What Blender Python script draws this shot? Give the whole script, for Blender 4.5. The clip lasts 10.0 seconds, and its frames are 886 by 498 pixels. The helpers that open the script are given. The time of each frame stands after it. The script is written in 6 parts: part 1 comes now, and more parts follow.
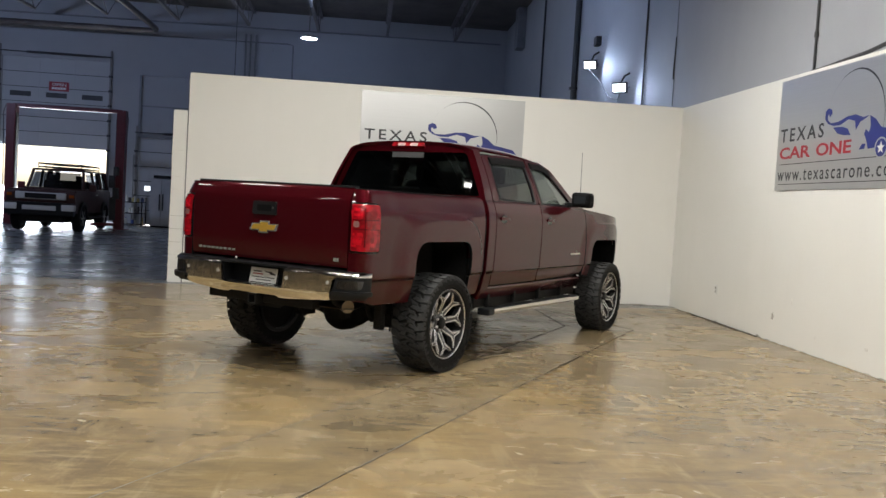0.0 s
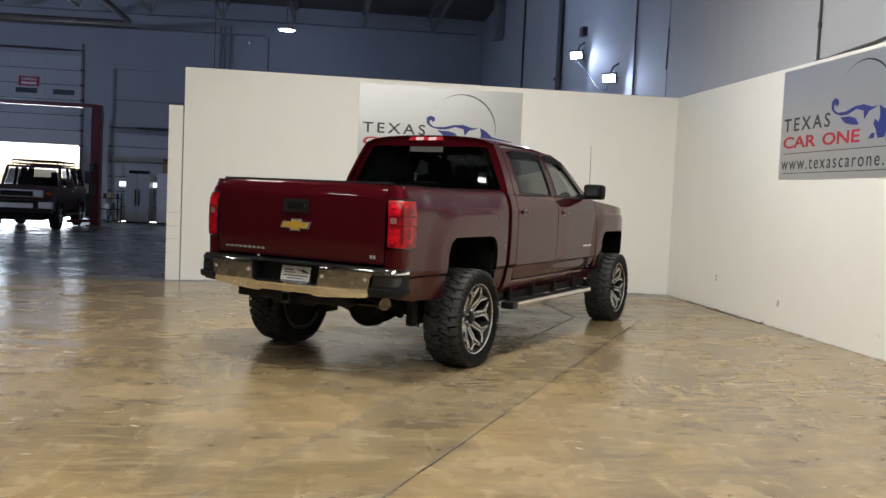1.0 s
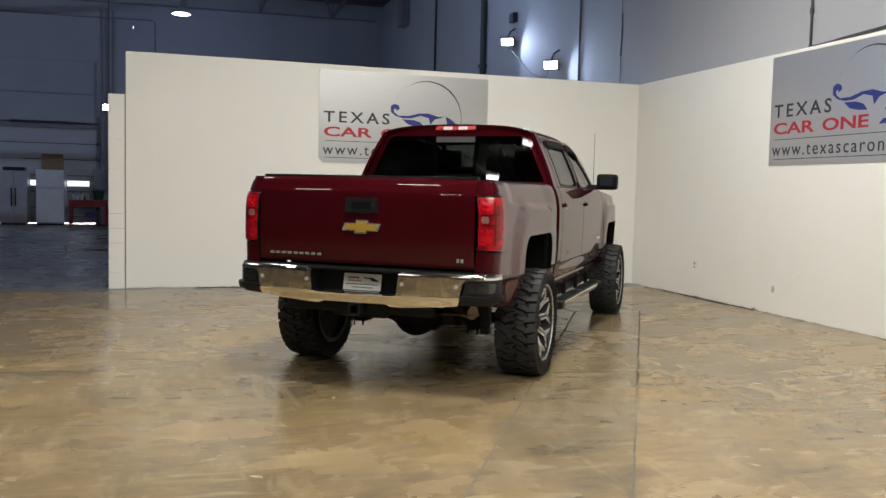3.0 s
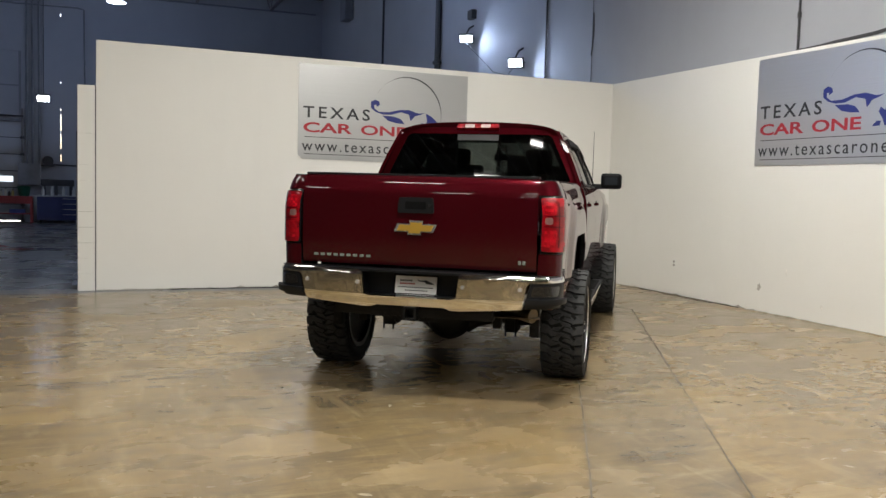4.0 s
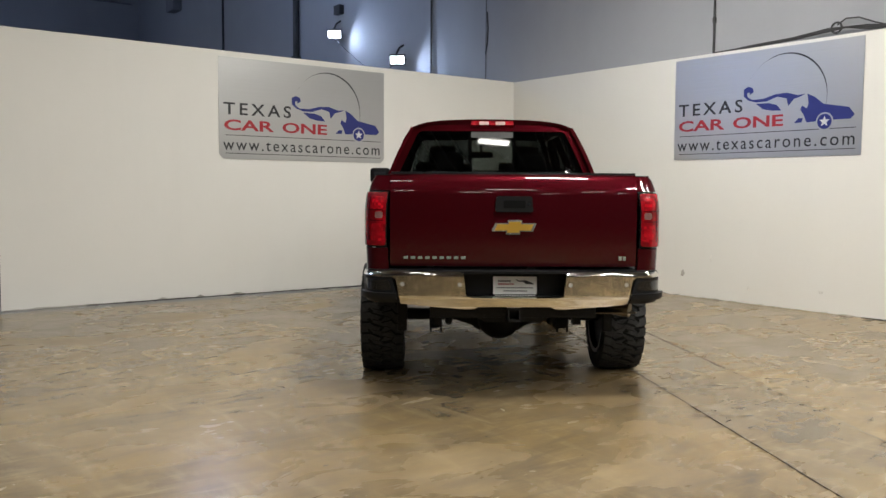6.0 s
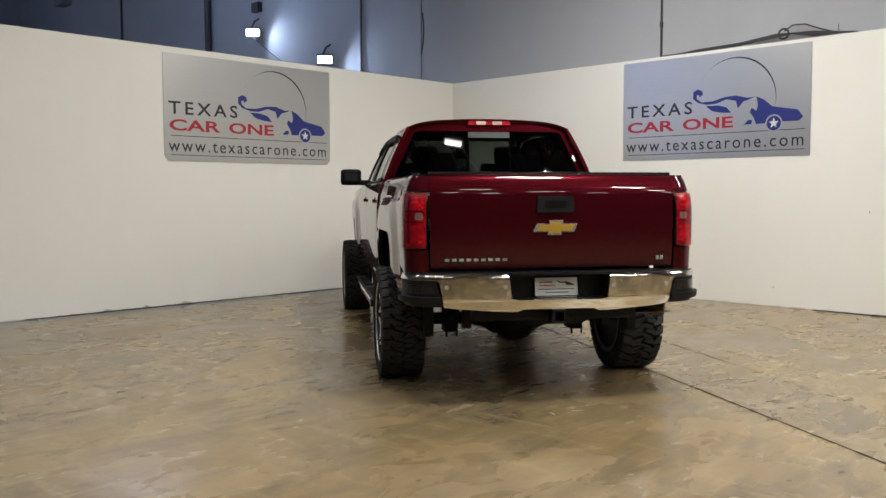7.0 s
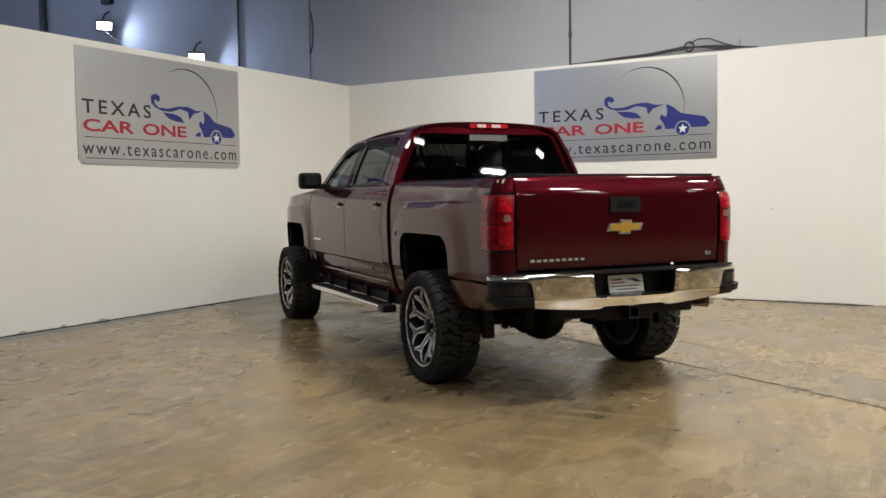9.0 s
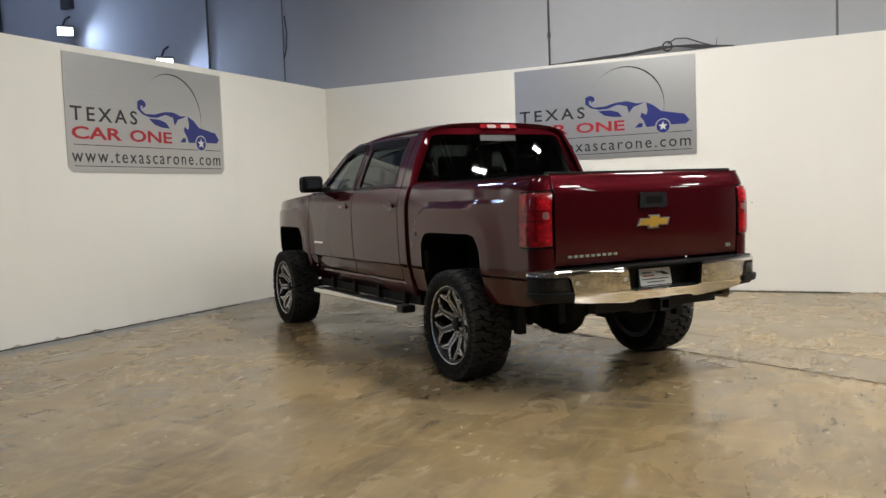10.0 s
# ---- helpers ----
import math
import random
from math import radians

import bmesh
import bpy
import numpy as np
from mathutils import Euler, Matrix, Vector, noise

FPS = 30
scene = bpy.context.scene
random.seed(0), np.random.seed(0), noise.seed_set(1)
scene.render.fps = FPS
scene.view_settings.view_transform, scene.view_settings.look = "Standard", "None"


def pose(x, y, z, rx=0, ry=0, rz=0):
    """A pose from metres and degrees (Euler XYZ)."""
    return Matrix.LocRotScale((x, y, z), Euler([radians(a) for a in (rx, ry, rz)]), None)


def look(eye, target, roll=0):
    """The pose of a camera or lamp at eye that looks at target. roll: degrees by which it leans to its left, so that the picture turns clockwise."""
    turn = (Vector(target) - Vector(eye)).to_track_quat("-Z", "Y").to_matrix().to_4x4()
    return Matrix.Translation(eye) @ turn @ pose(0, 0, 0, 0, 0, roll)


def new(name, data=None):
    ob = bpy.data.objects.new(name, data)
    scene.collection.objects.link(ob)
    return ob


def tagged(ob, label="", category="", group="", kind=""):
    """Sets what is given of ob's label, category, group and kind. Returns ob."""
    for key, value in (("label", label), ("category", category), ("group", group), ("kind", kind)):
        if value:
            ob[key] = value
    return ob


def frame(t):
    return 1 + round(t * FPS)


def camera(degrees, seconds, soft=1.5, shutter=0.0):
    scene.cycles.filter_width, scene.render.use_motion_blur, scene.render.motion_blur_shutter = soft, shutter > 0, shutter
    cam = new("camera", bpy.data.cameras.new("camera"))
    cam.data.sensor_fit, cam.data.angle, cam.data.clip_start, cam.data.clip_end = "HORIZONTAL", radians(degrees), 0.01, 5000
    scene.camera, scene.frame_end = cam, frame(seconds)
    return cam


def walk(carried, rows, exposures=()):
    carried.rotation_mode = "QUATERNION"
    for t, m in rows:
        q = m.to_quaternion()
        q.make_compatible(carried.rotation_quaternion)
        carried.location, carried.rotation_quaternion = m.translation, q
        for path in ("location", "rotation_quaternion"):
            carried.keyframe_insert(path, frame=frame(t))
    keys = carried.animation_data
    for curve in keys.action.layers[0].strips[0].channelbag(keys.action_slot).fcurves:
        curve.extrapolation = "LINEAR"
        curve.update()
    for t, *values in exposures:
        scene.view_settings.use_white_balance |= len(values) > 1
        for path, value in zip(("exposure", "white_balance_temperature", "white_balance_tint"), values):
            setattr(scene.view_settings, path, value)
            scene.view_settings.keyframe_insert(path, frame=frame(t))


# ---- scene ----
cam = camera(55.0, 10.0)
PATH = [
    (0, (-0.376, 0.17, 1.419), (-0.188, 2.159, 1.317), 3.4),
    (0.5, (-0.61, 0.175, 1.423), (-0.394, 2.16, 1.316), 3.3),
    (1, (-0.902, 0.241, 1.433), (-0.635, 2.22, 1.312), 2.6),
    (1.5, (-1.228, 0.434, 1.442), (-0.893, 2.402, 1.312), 1.3),
    (2, (-1.589, 0.668, 1.424), (-1.182, 2.622, 1.296), 0.3),
    (2.5, (-1.955, 0.935, 1.427), (-1.466, 2.87, 1.296), 0.8),
    (4, (-3.174, 1.695, 1.424), (-2.411, 3.538, 1.286), 1.6),
    (4.5, (-3.64, 1.93, 1.421), (-2.78, 3.73, 1.285), 1.5),
    (5, (-4.08, 2.204, 1.401), (-3.107, 3.947, 1.269), 1.2),
    (5.5, (-4.526, 2.501, 1.403), (-3.438, 4.174, 1.269), 0.7),
    (7, (-5.618, 3.681, 1.382), (-4.196, 5.082, 1.254), -0.1),
    (7.5, (-5.942, 4.105, 1.376), (-4.431, 5.41, 1.253), -0.4),
    (8, (-6.24, 4.521, 1.381), (-4.642, 5.717, 1.255), -0.0),
    (8.5, (-6.502, 4.907, 1.383), (-4.832, 6.0, 1.258), 0.0),
    (9, (-6.771, 5.237, 1.387), (-5.041, 6.234, 1.264), -0.8),
    (9.5, (-6.981, 5.538, 1.380), (-5.217, 6.472, 1.256), -1.7),
    (10, (-7.144, 5.764, 1.389), (-5.35, 6.64, 1.267), -2.1),
]
walk(cam, [(t, look(eye, target, roll)) for t, eye, target, roll in PATH],
     [(0, 2.44), (2.5, 2.44), (4, 2.42), (5.5, 2.34), (7.5, 2.29), (10, 2.33)])

# ---- world, sun, lamps, exposure ----
world = bpy.data.worlds.new("sky")
scene.world = world
world.use_nodes = True
wn = world.node_tree.nodes
sky = wn.new("ShaderNodeTexSky")
sky.sky_type = "NISHITA"
sky.sun_disc = False
sky.sun_elevation = radians(52)
sky.sun_rotation = radians(20)
sky.dust_density = 3.0
world.node_tree.links.new(sky.outputs[0], wn["Background"].inputs[0])
wn["Background"].inputs[1].default_value = 0.15

sun_data = bpy.data.lights.new("sun", "SUN")
sun_data.energy = 5.0
sun_data.angle = radians(0.5)
sun_data.color = (1.0, 0.95, 0.88)
sun = new("sun", sun_data)
sun.matrix_world = look((-6, 60, 60), (-10, 33, 0))


def area_lamp(name, m, sx, sy, watts, color, spread=180):
    d = bpy.data.lights.new(name, "AREA")
    d.shape, d.size, d.size_y, d.energy, d.color, d.spread = "RECTANGLE", sx, sy, watts, color, radians(spread)
    o = new(name, d)
    o.matrix_world = m
    return o


# linear lamps over the display bay, hung askew to the walls: place and watts
LAMP_Z = 5.6
LAMPS = [(-8, -7, 8), (-8, -3, 6), (-8, 1, 4), (-8, 5, 4), (-8, 9, 4), (-4.6, -7, 6), (-4.6, -3, 5), (-4.6, 1, 3), (-4.6, 5, 3), (-4.6, 9, 5),
         (-1.4, -7, 8), (-1.4, -3, 18), (-1.4, 1, 35), (-1.4, 5, 46), (-1.4, 9, 20), (1.6, -7, 8), (1.6, -3, 16), (1.6, 1, 28), (1.6, 5, 10), (1.6, 9, 42)]
for x, y, watts in LAMPS:
    area_lamp("bay_lamp", pose(x, y, LAMP_Z - 0.06, 0, 0, -45), 0.84, 0.24, watts, (0.985, 0.965, 0.91))
# floodlights in the workshop, the round lamp under its roof and two added fill lamps
FLOODS = [((4.54, 19.30, 4.80), (-3.0, 10.0, 1.5), 9), ((4.54, 16.85, 3.96), (-4.0, 8.0, 1.4), 9), ((-4.27, 25.0, 3.40), (-3.9, 12.0, 0.6), 0.15)]
for at, to, watts in FLOODS:
    d = (Vector(to) - Vector(at)).normalized()
    area_lamp("flood_lamp", look(Vector(at) + d * 0.075, to), 0.26, 0.14, watts, (0.55, 0.70, 1.0), 165)
# first is the workshop's own lamp; the other two are added, unseen, to brighten walls
BAYS_AND_FILL = [(-2.5, 28.8, 6.67, 17), (-15.0, 22.0, 6.67, 150), (1.5, 19.0, 6.67, 30)]
for x, y, z, watts in BAYS_AND_FILL:
    bay = bpy.data.lights.new("bay_lamp", "POINT")
    bay.energy, bay.color, bay.shadow_soft_size = watts, (0.48, 0.62, 1.0), 0.2
    new("bay_lamp", bay).location = (x, y, z - 0.27)

# daylight in the open garage doorway
area_lamp("doorway_daylight", pose(-12.02, 33.42, 1.36, -90), 3.8, 2.66, 70, (0.70, 0.82, 1.0))


# ---- materials ----
def nodes_of(name):
    m = bpy.data.materials.new(name)
    m.use_nodes = True
    return m, m.node_tree.nodes, m.node_tree.links, m.node_tree.nodes["Principled BSDF"]


def ramp(n, l, src, stops):
    r = n.new("ShaderNodeValToRGB")
    e = r.color_ramp.elements
    while len(e) < len(stops):
        e.new(0.5)
    for el, (p, c) in zip(e, stops):
        el.position, el.color = p, (c[0], c[1], c[2], 1) if not isinstance(c, (int, float)) else (c, c, c, 1)
    l.new(src, r.inputs[0])
    return r.outputs[0]


def tex(n, l, scale, detail=6, rough=0.6, coord="Object", squash=(1, 1, 1), distortion=0.0):
    tc, mp, t = n.new("ShaderNodeTexCoord"), n.new("ShaderNodeMapping"), n.new("ShaderNodeTexNoise")
    mp.inputs["Scale"].default_value = squash
    l.new(tc.outputs[coord], mp.inputs[0])
    l.new(mp.outputs[0], t.inputs["Vector"])
    t.inputs["Scale"].default_value, t.inputs["Detail"].default_value = scale, detail
    t.inputs["Roughness"].default_value, t.inputs["Distortion"].default_value = rough, distortion
    return t.outputs["Fac"]


def mixed(n, l, fac, a, b, mode="MIX"):
    m = n.new("ShaderNodeMix")
    m.data_type, m.blend_type = "RGBA", mode
    for sock, v in ((m.inputs["Factor"], fac), (m.inputs["A"], a), (m.inputs["B"], b)):
        if isinstance(v, (int, float)):
            sock.default_value = v
        elif isinstance(v, tuple):
            sock.default_value = (*v, 1)
        else:
            l.new(v, sock)
    return m.outputs["Result"]


def bumped(n, l, bsdf, height, strength, distance=0.002):
    b = n.new("ShaderNodeBump")
    b.inputs["Strength"].default_value, b.inputs["Distance"].default_value = strength, distance
    l.new(height, b.inputs["Height"])
    l.new(b.outputs[0], bsdf.inputs["Normal"])


def surface(name, color, rough=0.5, metal=0.0, vary=0.15, scale=3.0, fine=60.0, bump=0.15, coat=0.0, distance=0.001, wear=0.0):
    """A painted, plastic, rubber or metal surface: colour clouds, fine grain in gloss and relief."""
    m, n, l, b = nodes_of(name)
    big, small = tex(n, l, scale), tex(n, l, fine, 3)
    dark = tuple(c * (1 - vary) for c in color)
    light = tuple(min(1, c * (1 + vary)) for c in color)
    col = mixed(n, l, ramp(n, l, big, [(0.3, 0.0), (0.7, 1.0)]), dark, light)
    if wear:
        col = mixed(n, l, ramp(n, l, tex(n, l, scale * 4, 8, 0.75), [(0.56, 0.0), (0.72, wear)]), col, tuple(0.45 * c + 0.08 for c in color))
    l.new(col, b.inputs["Base Color"])
    l.new(ramp(n, l, small, [(0.2, max(0.02, rough * 0.8)), (0.8, min(1, rough * 1.2))]), b.inputs["Roughness"])
    b.inputs["Metallic"].default_value = metal
    b.inputs["Coat Weight"].default_value = coat
    b.inputs["Coat Roughness"].default_value = 0.03
    if bump:
        bumped(n, l, b, small, bump, distance)
    return m


def glass_mat(name, tint):
    """A thin pane: clear or tinted, mirror-like at glancing angles from both sides."""
    m, n, l, b = nodes_of(name)
    n.remove(b)
    out = n["Material Output"]
    tr, gl, mx, lw = n.new("ShaderNodeBsdfTransparent"), n.new("ShaderNodeBsdfGlossy"), n.new("ShaderNodeMixShader"), n.new("ShaderNodeLayerWeight")
    tr.inputs[0].default_value = (*tint, 1)
    gl.inputs["Roughness"].default_value = 0.02
    lw.inputs[0].default_value = 0.5
    pw, ad = n.new("ShaderNodeMath"), n.new("ShaderNodeMath")
    pw.operation, ad.operation = "POWER", "MULTIPLY_ADD"
    l.new(lw.outputs["Facing"], pw.inputs[0])
    pw.inputs[1].default_value = 5.0
    l.new(pw.outputs[0], ad.inputs[0])
    ad.inputs[1].default_value, ad.inputs[2].default_value = 0.93, 0.07
    l.new(ad.outputs[0], mx.inputs[0])
    l.new(tr.outputs[0], mx.inputs[1])
    l.new(gl.outputs[0], mx.inputs[2])
    l.new(mx.outputs[0], out.inputs[0])
    return m


def glow(name, color, strength):
    m, n, l, b = nodes_of(name)
    b.inputs["Base Color"].default_value = (0.8, 0.8, 0.8, 1)
    b.inputs["Emission Color"].default_value = (*color, 1)
    b.inputs["Emission Strength"].default_value = strength
    return m


def floor_mat(name, tints, grey, shine=0.0):
    """Sealed, stained concrete: broad tan and grey clouds, trowel swirls, ochre patches, pale scuffs, uneven gloss."""
    m, n, l, b = nodes_of(name)
    broad = tex(n, l, 0.30, 3, 0.5, distortion=0.2)
    cloud = tex(n, l, 0.85, 4, 0.52, squash=(1.0, 1.2, 1.0), distortion=0.3)
    swirl = tex(n, l, 2.1, 5, 0.55, squash=(1.0, 1.7, 1.0), distortion=0.8)
    fleck = tex(n, l, 7.5, 5, 0.6, squash=(1.0, 1.5, 1.0), distortion=0.5)
    grain = tex(n, l, 45, 4, 0.7)
    v = mixed(n, l, 0.50, broad, cloud)
    v = mixed(n, l, 0.34, v, swirl)
    v = mixed(n, l, 0.20, v, fleck)
    v = mixed(n, l, 0.08, v, grain)
    c = ramp(n, l, v, [(0.37, grey), (0.44, tints[0]), (0.50, tints[1]), (0.56, tints[2]), (0.64, tints[3])])
    # ochre stain
    yellow = tex(n, l, 0.8, 5, 0.58, squash=(1.0, 1.1, 3.0), distortion=0.4)
    c = mixed(n, l, ramp(n, l, yellow, [(0.46, 0.0), (0.68, 0.55)]), c, (tints[2][0] * 1.14, tints[2][1] * 1.06, tints[2][2] * 0.76))
    # pale rubbed streaks in two directions
    for turn, scale in (((3.2, 0.8, 1.0), 2.0), ((0.8, 3.6, 1.0), 2.5)):
        rub = tex(n, l, scale, 5, 0.6, squash=turn, distortion=0.6)
        c = mixed(n, l, ramp(n, l, rub, [(0.54, 0.0), (0.74, 0.62)]), c, tuple(min(1, 1.16 * t) for t in tints[3]))
    # dull dark scuffs and specks
    scuff = tex(n, l, 2.4, 5, 0.6, squash=(0.7, 2.4, 1.0), distortion=0.7)
    c = mixed(n, l, ramp(n, l, scuff, [(0.53, 0.0), (0.74, 0.65)]), c, tuple(0.72 * g for g in grey))
    speck = tex(n, l, 15, 3, 0.6)
    c = mixed(n, l, ramp(n, l, speck, [(0.71, 0.0), (0.75, 0.6)]), c, tuple(0.4 * g for g in grey))
    l.new(c, b.inputs["Base Color"])
    l.new(ramp(n, l, mixed(n, l, 0.4, cloud, swirl), [(0.36, 0.18 - shine), (0.50, 0.25 - shine), (0.64, 0.36 - shine)]), b.inputs["Roughness"])
    b.inputs["Specular IOR Level"].default_value = 0.5
    bumped(n, l, b, mixed(n, l, 0.3, swirl, grain), 0.05, 0.005)
    return m


def wall_mat(name, color, streak, rough=0.75):
    m, n, l, b = nodes_of(name)
    big = tex(n, l, 0.7, 6)
    run = tex(n, l, 1.6, 6, 0.6, squash=(1.0, 1.0, 0.18))
    fine = tex(n, l, 90, 3)
    c = mixed(n, l, ramp(n, l, big, [(0.3, 0.0), (0.75, 0.6)]), color, streak)
    c = mixed(n, l, ramp(n, l, run, [(0.55, 0.0), (0.8, 0.15)]), c, tuple(0.85 * v for v in streak))
    l.new(c, b.inputs["Base Color"])
    b.inputs["Roughness"].default_value = rough
    bumped(n, l, b, fine, 0.12, 0.001)
    return m


def brushed_mat(name):
    m, n, l, b = nodes_of(name)
    run = tex(n, l, 1.0, 4, 0.6, squash=(0.8, 0.8, 420))
    l.new(ramp(n, l, run, [(0.2, (0.46, 0.46, 0.455)), (0.8, (0.56, 0.56, 0.555))]), b.inputs["Base Color"])
    b.inputs["Metallic"].default_value = 0.75
    b.inputs["Roughness"].default_value = 0.34
    bumped(n, l, b, run, 0.26, 0.0008)
    return m


M_FLOOR = floor_mat("sealed_concrete", [(0.145, 0.107, 0.060), (0.196, 0.143, 0.077), (0.246, 0.180, 0.094), (0.316, 0.243, 0.138)], (0.109, 0.087, 0.061))
M_FLOOR_FAR = floor_mat("grey_concrete", [(0.085, 0.088, 0.095), (0.115, 0.12, 0.13), (0.15, 0.155, 0.165), (0.19, 0.195, 0.205)], (0.085, 0.088, 0.096), -0.03)
M_TRENCH = floor_mat("patch_concrete", [(0.128, 0.097, 0.058), (0.172, 0.129, 0.074), (0.216, 0.163, 0.092), (0.285, 0.223, 0.135)], (0.098, 0.080, 0.059))
M_JOINT = surface("joint_filler", (0.085, 0.072, 0.055), 0.7, vary=0.7, scale=5, wear=1.0)
M_WHITE = wall_mat("white_wall_paint", (0.78, 0.762, 0.718), (0.73, 0.712, 0.665))
M_GREYWALL = wall_mat("grey_wall_paint", (0.36, 0.368, 0.39), (0.30, 0.308, 0.33))
M_DARKWALL = wall_mat("dark_unseen_wall_and_joint", (0.12, 0.12, 0.125), (0.09, 0.09, 0.095))
M_ROOF = surface("roof_deck_metal", (0.11, 0.095, 0.085), 0.7, vary=0.3, scale=1.0)
M_STEEL = surface("joist_steel", (0.16, 0.15, 0.15), 0.55, vary=0.25)
M_BRUSHED = brushed_mat("brushed_aluminium")
M_BLACKTXT = surface("black_lettering", (0.02, 0.02, 0.022), 0.4)
M_REDTXT = surface("red_lettering", (0.38, 0.02, 0.03), 0.4, vary=0.05)
M_BLUETXT = surface("blue_vinyl", (0.017, 0.026, 0.17), 0.4, vary=0.05)
M_OFFWHITE = surface("white_plastic", (0.75, 0.74, 0.70), 0.45, vary=0.05)


def paint_mat(name, color, flake):
    """Deep metallic car paint: red flake under a smooth clear coat."""
    m, n, l, b = nodes_of(name)
    cloud = ramp(n, l, tex(n, l, 1.2, 3), [(0.3, 0.0), (0.7, 1.0)])
    l.new(mixed(n, l, cloud, tuple(0.95 * c for c in color), tuple(1.05 * c for c in color)), b.inputs["Base Color"])
    for key, v in (("Metallic", flake), ("Roughness", 0.32), ("Specular IOR Level", 0.0), ("Coat Weight", 1.0), ("Coat Roughness", 0.010), ("Coat IOR", 1.43)):
        b.inputs[key].default_value = v
    return m


M_PAINT = paint_mat("red_car_paint", (0.050, 0.0028, 0.0055), 0.42)
M_LED = glow("led_panel", (0.80, 0.90, 1.0), 3.5)
M_TUBE = glow("strip_light_tube", (1.0, 0.95, 0.86), 2.2)
M_DOORPANEL = wall_mat("garage_door_panel", (0.42, 0.43, 0.45), (0.36, 0.37, 0.39), 0.6)


def lens_mat(name, color, cells):
    """Moulded lamp lens: glints of small reflector facets put into the colour, with a smooth glossy face."""
    m, n, l, b = nodes_of(name)
    tc, vo = n.new("ShaderNodeTexCoord"), n.new("ShaderNodeTexVoronoi")
    vo.distance = "CHEBYCHEV"
    vo.inputs["Scale"].default_value = cells
    vo.inputs["Randomness"].default_value = 0.35
    l.new(tc.outputs["Object"], vo.inputs["Vector"])
    facet_glint = ramp(n, l, vo.outputs["Color"], [(0.2, 0.0), (0.85, 1.0)])
    broad = ramp(n, l, tex(n, l, 9, 3), [(0.35, 0.0), (0.65, 1.0)])
    c = mixed(n, l, facet_glint, tuple(0.55 * v for v in color), tuple(min(1, 1.5 * v) for v in color))
    c = mixed(n, l, broad, tuple(0.45 * v for v in color), c)
    l.new(c, b.inputs["Base Color"])
    b.inputs["Roughness"].default_value = 0.25
    b.inputs["Specular IOR Level"].default_value = 0.35
    b.inputs["Coat Weight"].default_value = 0.4
    b.inputs["Coat Roughness"].default_value = 0.03
    bumped(n, l, b, vo.outputs["Distance"], 0.25, 0.004)
    return m


# ---- building blocks for meshes ----
def finish(bm, smooth=None):
    bmesh.ops.recalc_face_normals(bm, faces=bm.faces)
    me = bpy.data.meshes.new("m")
    bm.to_mesh(me)
    bm.free()
    if smooth is not None:
        me.polygons.foreach_set("use_smooth", [True] * len(me.polygons))
        me.set_sharp_from_angle(angle=radians(smooth))
    return me


def part(name, bm, material, parent=None, label="", smooth=None):
    """One mesh object; under a thing or a part where a parent is given."""
    me = finish(bm, smooth)
    me.name = name
    for m in material if isinstance(material, (list, tuple)) else [material]:
        me.materials.append(m)
    ob = new(name, me)
    if parent is not None:
        ob.parent = parent
    if label:
        ob["label"] = label
    return ob


def thing(name, label, category, m=None, group="", kind=""):
    ob = new(name)
    ob.empty_display_size = 0.1
    if m is not None:
        ob.matrix_basis = m
    return tagged(ob, label, category, group, kind)


def add_box(bm, x0, x1, y0, y1, z0, z1, bevel=0.0, mi=0, seg=2):
    r = bmesh.ops.create_cube(bm, size=1)
    vs = r["verts"]
    for v in vs:
        v.co = Vector(((x0 + x1) / 2 + v.co.x * (x1 - x0), (y0 + y1) / 2 + v.co.y * (y1 - y0), (z0 + z1) / 2 + v.co.z * (z1 - z0)))
    fs = {f for v in vs for f in v.link_faces}
    for f in fs:
        f.material_index = mi
    if bevel:
        bmesh.ops.bevel(bm, geom=list({e for v in vs for e in v.link_edges}), offset=bevel, segments=seg, affect="EDGES", profile=0.7)
    return bm


def box(x0, x1, y0, y1, z0, z1, bevel=0.0, seg=2):
    return add_box(bmesh.new(), x0, x1, y0, y1, z0, z1, bevel, 0, seg)


def add_prism(bm, pts, depth, axis="z", at=0.0, mi=0):
    """A flat outline given in two axes, made thick along the third."""
    def put(u, v, w):
        return {"x": (w, u, v), "y": (u, w, v), "z": (u, v, w)}[axis]
    a = [bm.verts.new(put(u, v, at)) for u, v in pts]
    b = [bm.verts.new(put(u, v, at + depth)) for u, v in pts]
    n = len(pts)
    fs = [bm.faces.new(a), bm.faces.new(b[::-1])]
    fs += [bm.faces.new((a[i], b[i], b[(i + 1) % n], a[(i + 1) % n])) for i in range(n)]
    for f in fs:
        f.material_index = mi
    return bm


def prism(pts, depth, axis="z", at=0.0):
    return add_prism(bmesh.new(), pts, depth, axis, at)


def add_lathe(bm, prof, n=32, axis="z", centre=(0, 0, 0), close=False, mi=0):
    """Profile of (radius, height) turned round an axis."""
    rings = []
    for r, h in prof:
        ring = []
        for i in range(n):
            a = 2 * math.pi * i / n
            u, v = r * math.cos(a), r * math.sin(a)
            p = {"z": (u, v, h), "x": (h, u, v), "y": (u, h, v)}[axis]
            ring.append(bm.verts.new(Vector(p) + Vector(centre)))
        rings.append(ring)
    pairs = list(zip(rings, rings[1:])) + ([(rings[-1], rings[0])] if close else [])
    for a, b in pairs:
        for i in range(n):
            f = bm.faces.new((a[i], a[(i + 1) % n], b[(i + 1) % n], b[i]))
            f.material_index = mi
    if not close:
        for ring in (rings[0], rings[-1]):
            f = bm.faces.new(ring)
            f.material_index = mi
    return bm


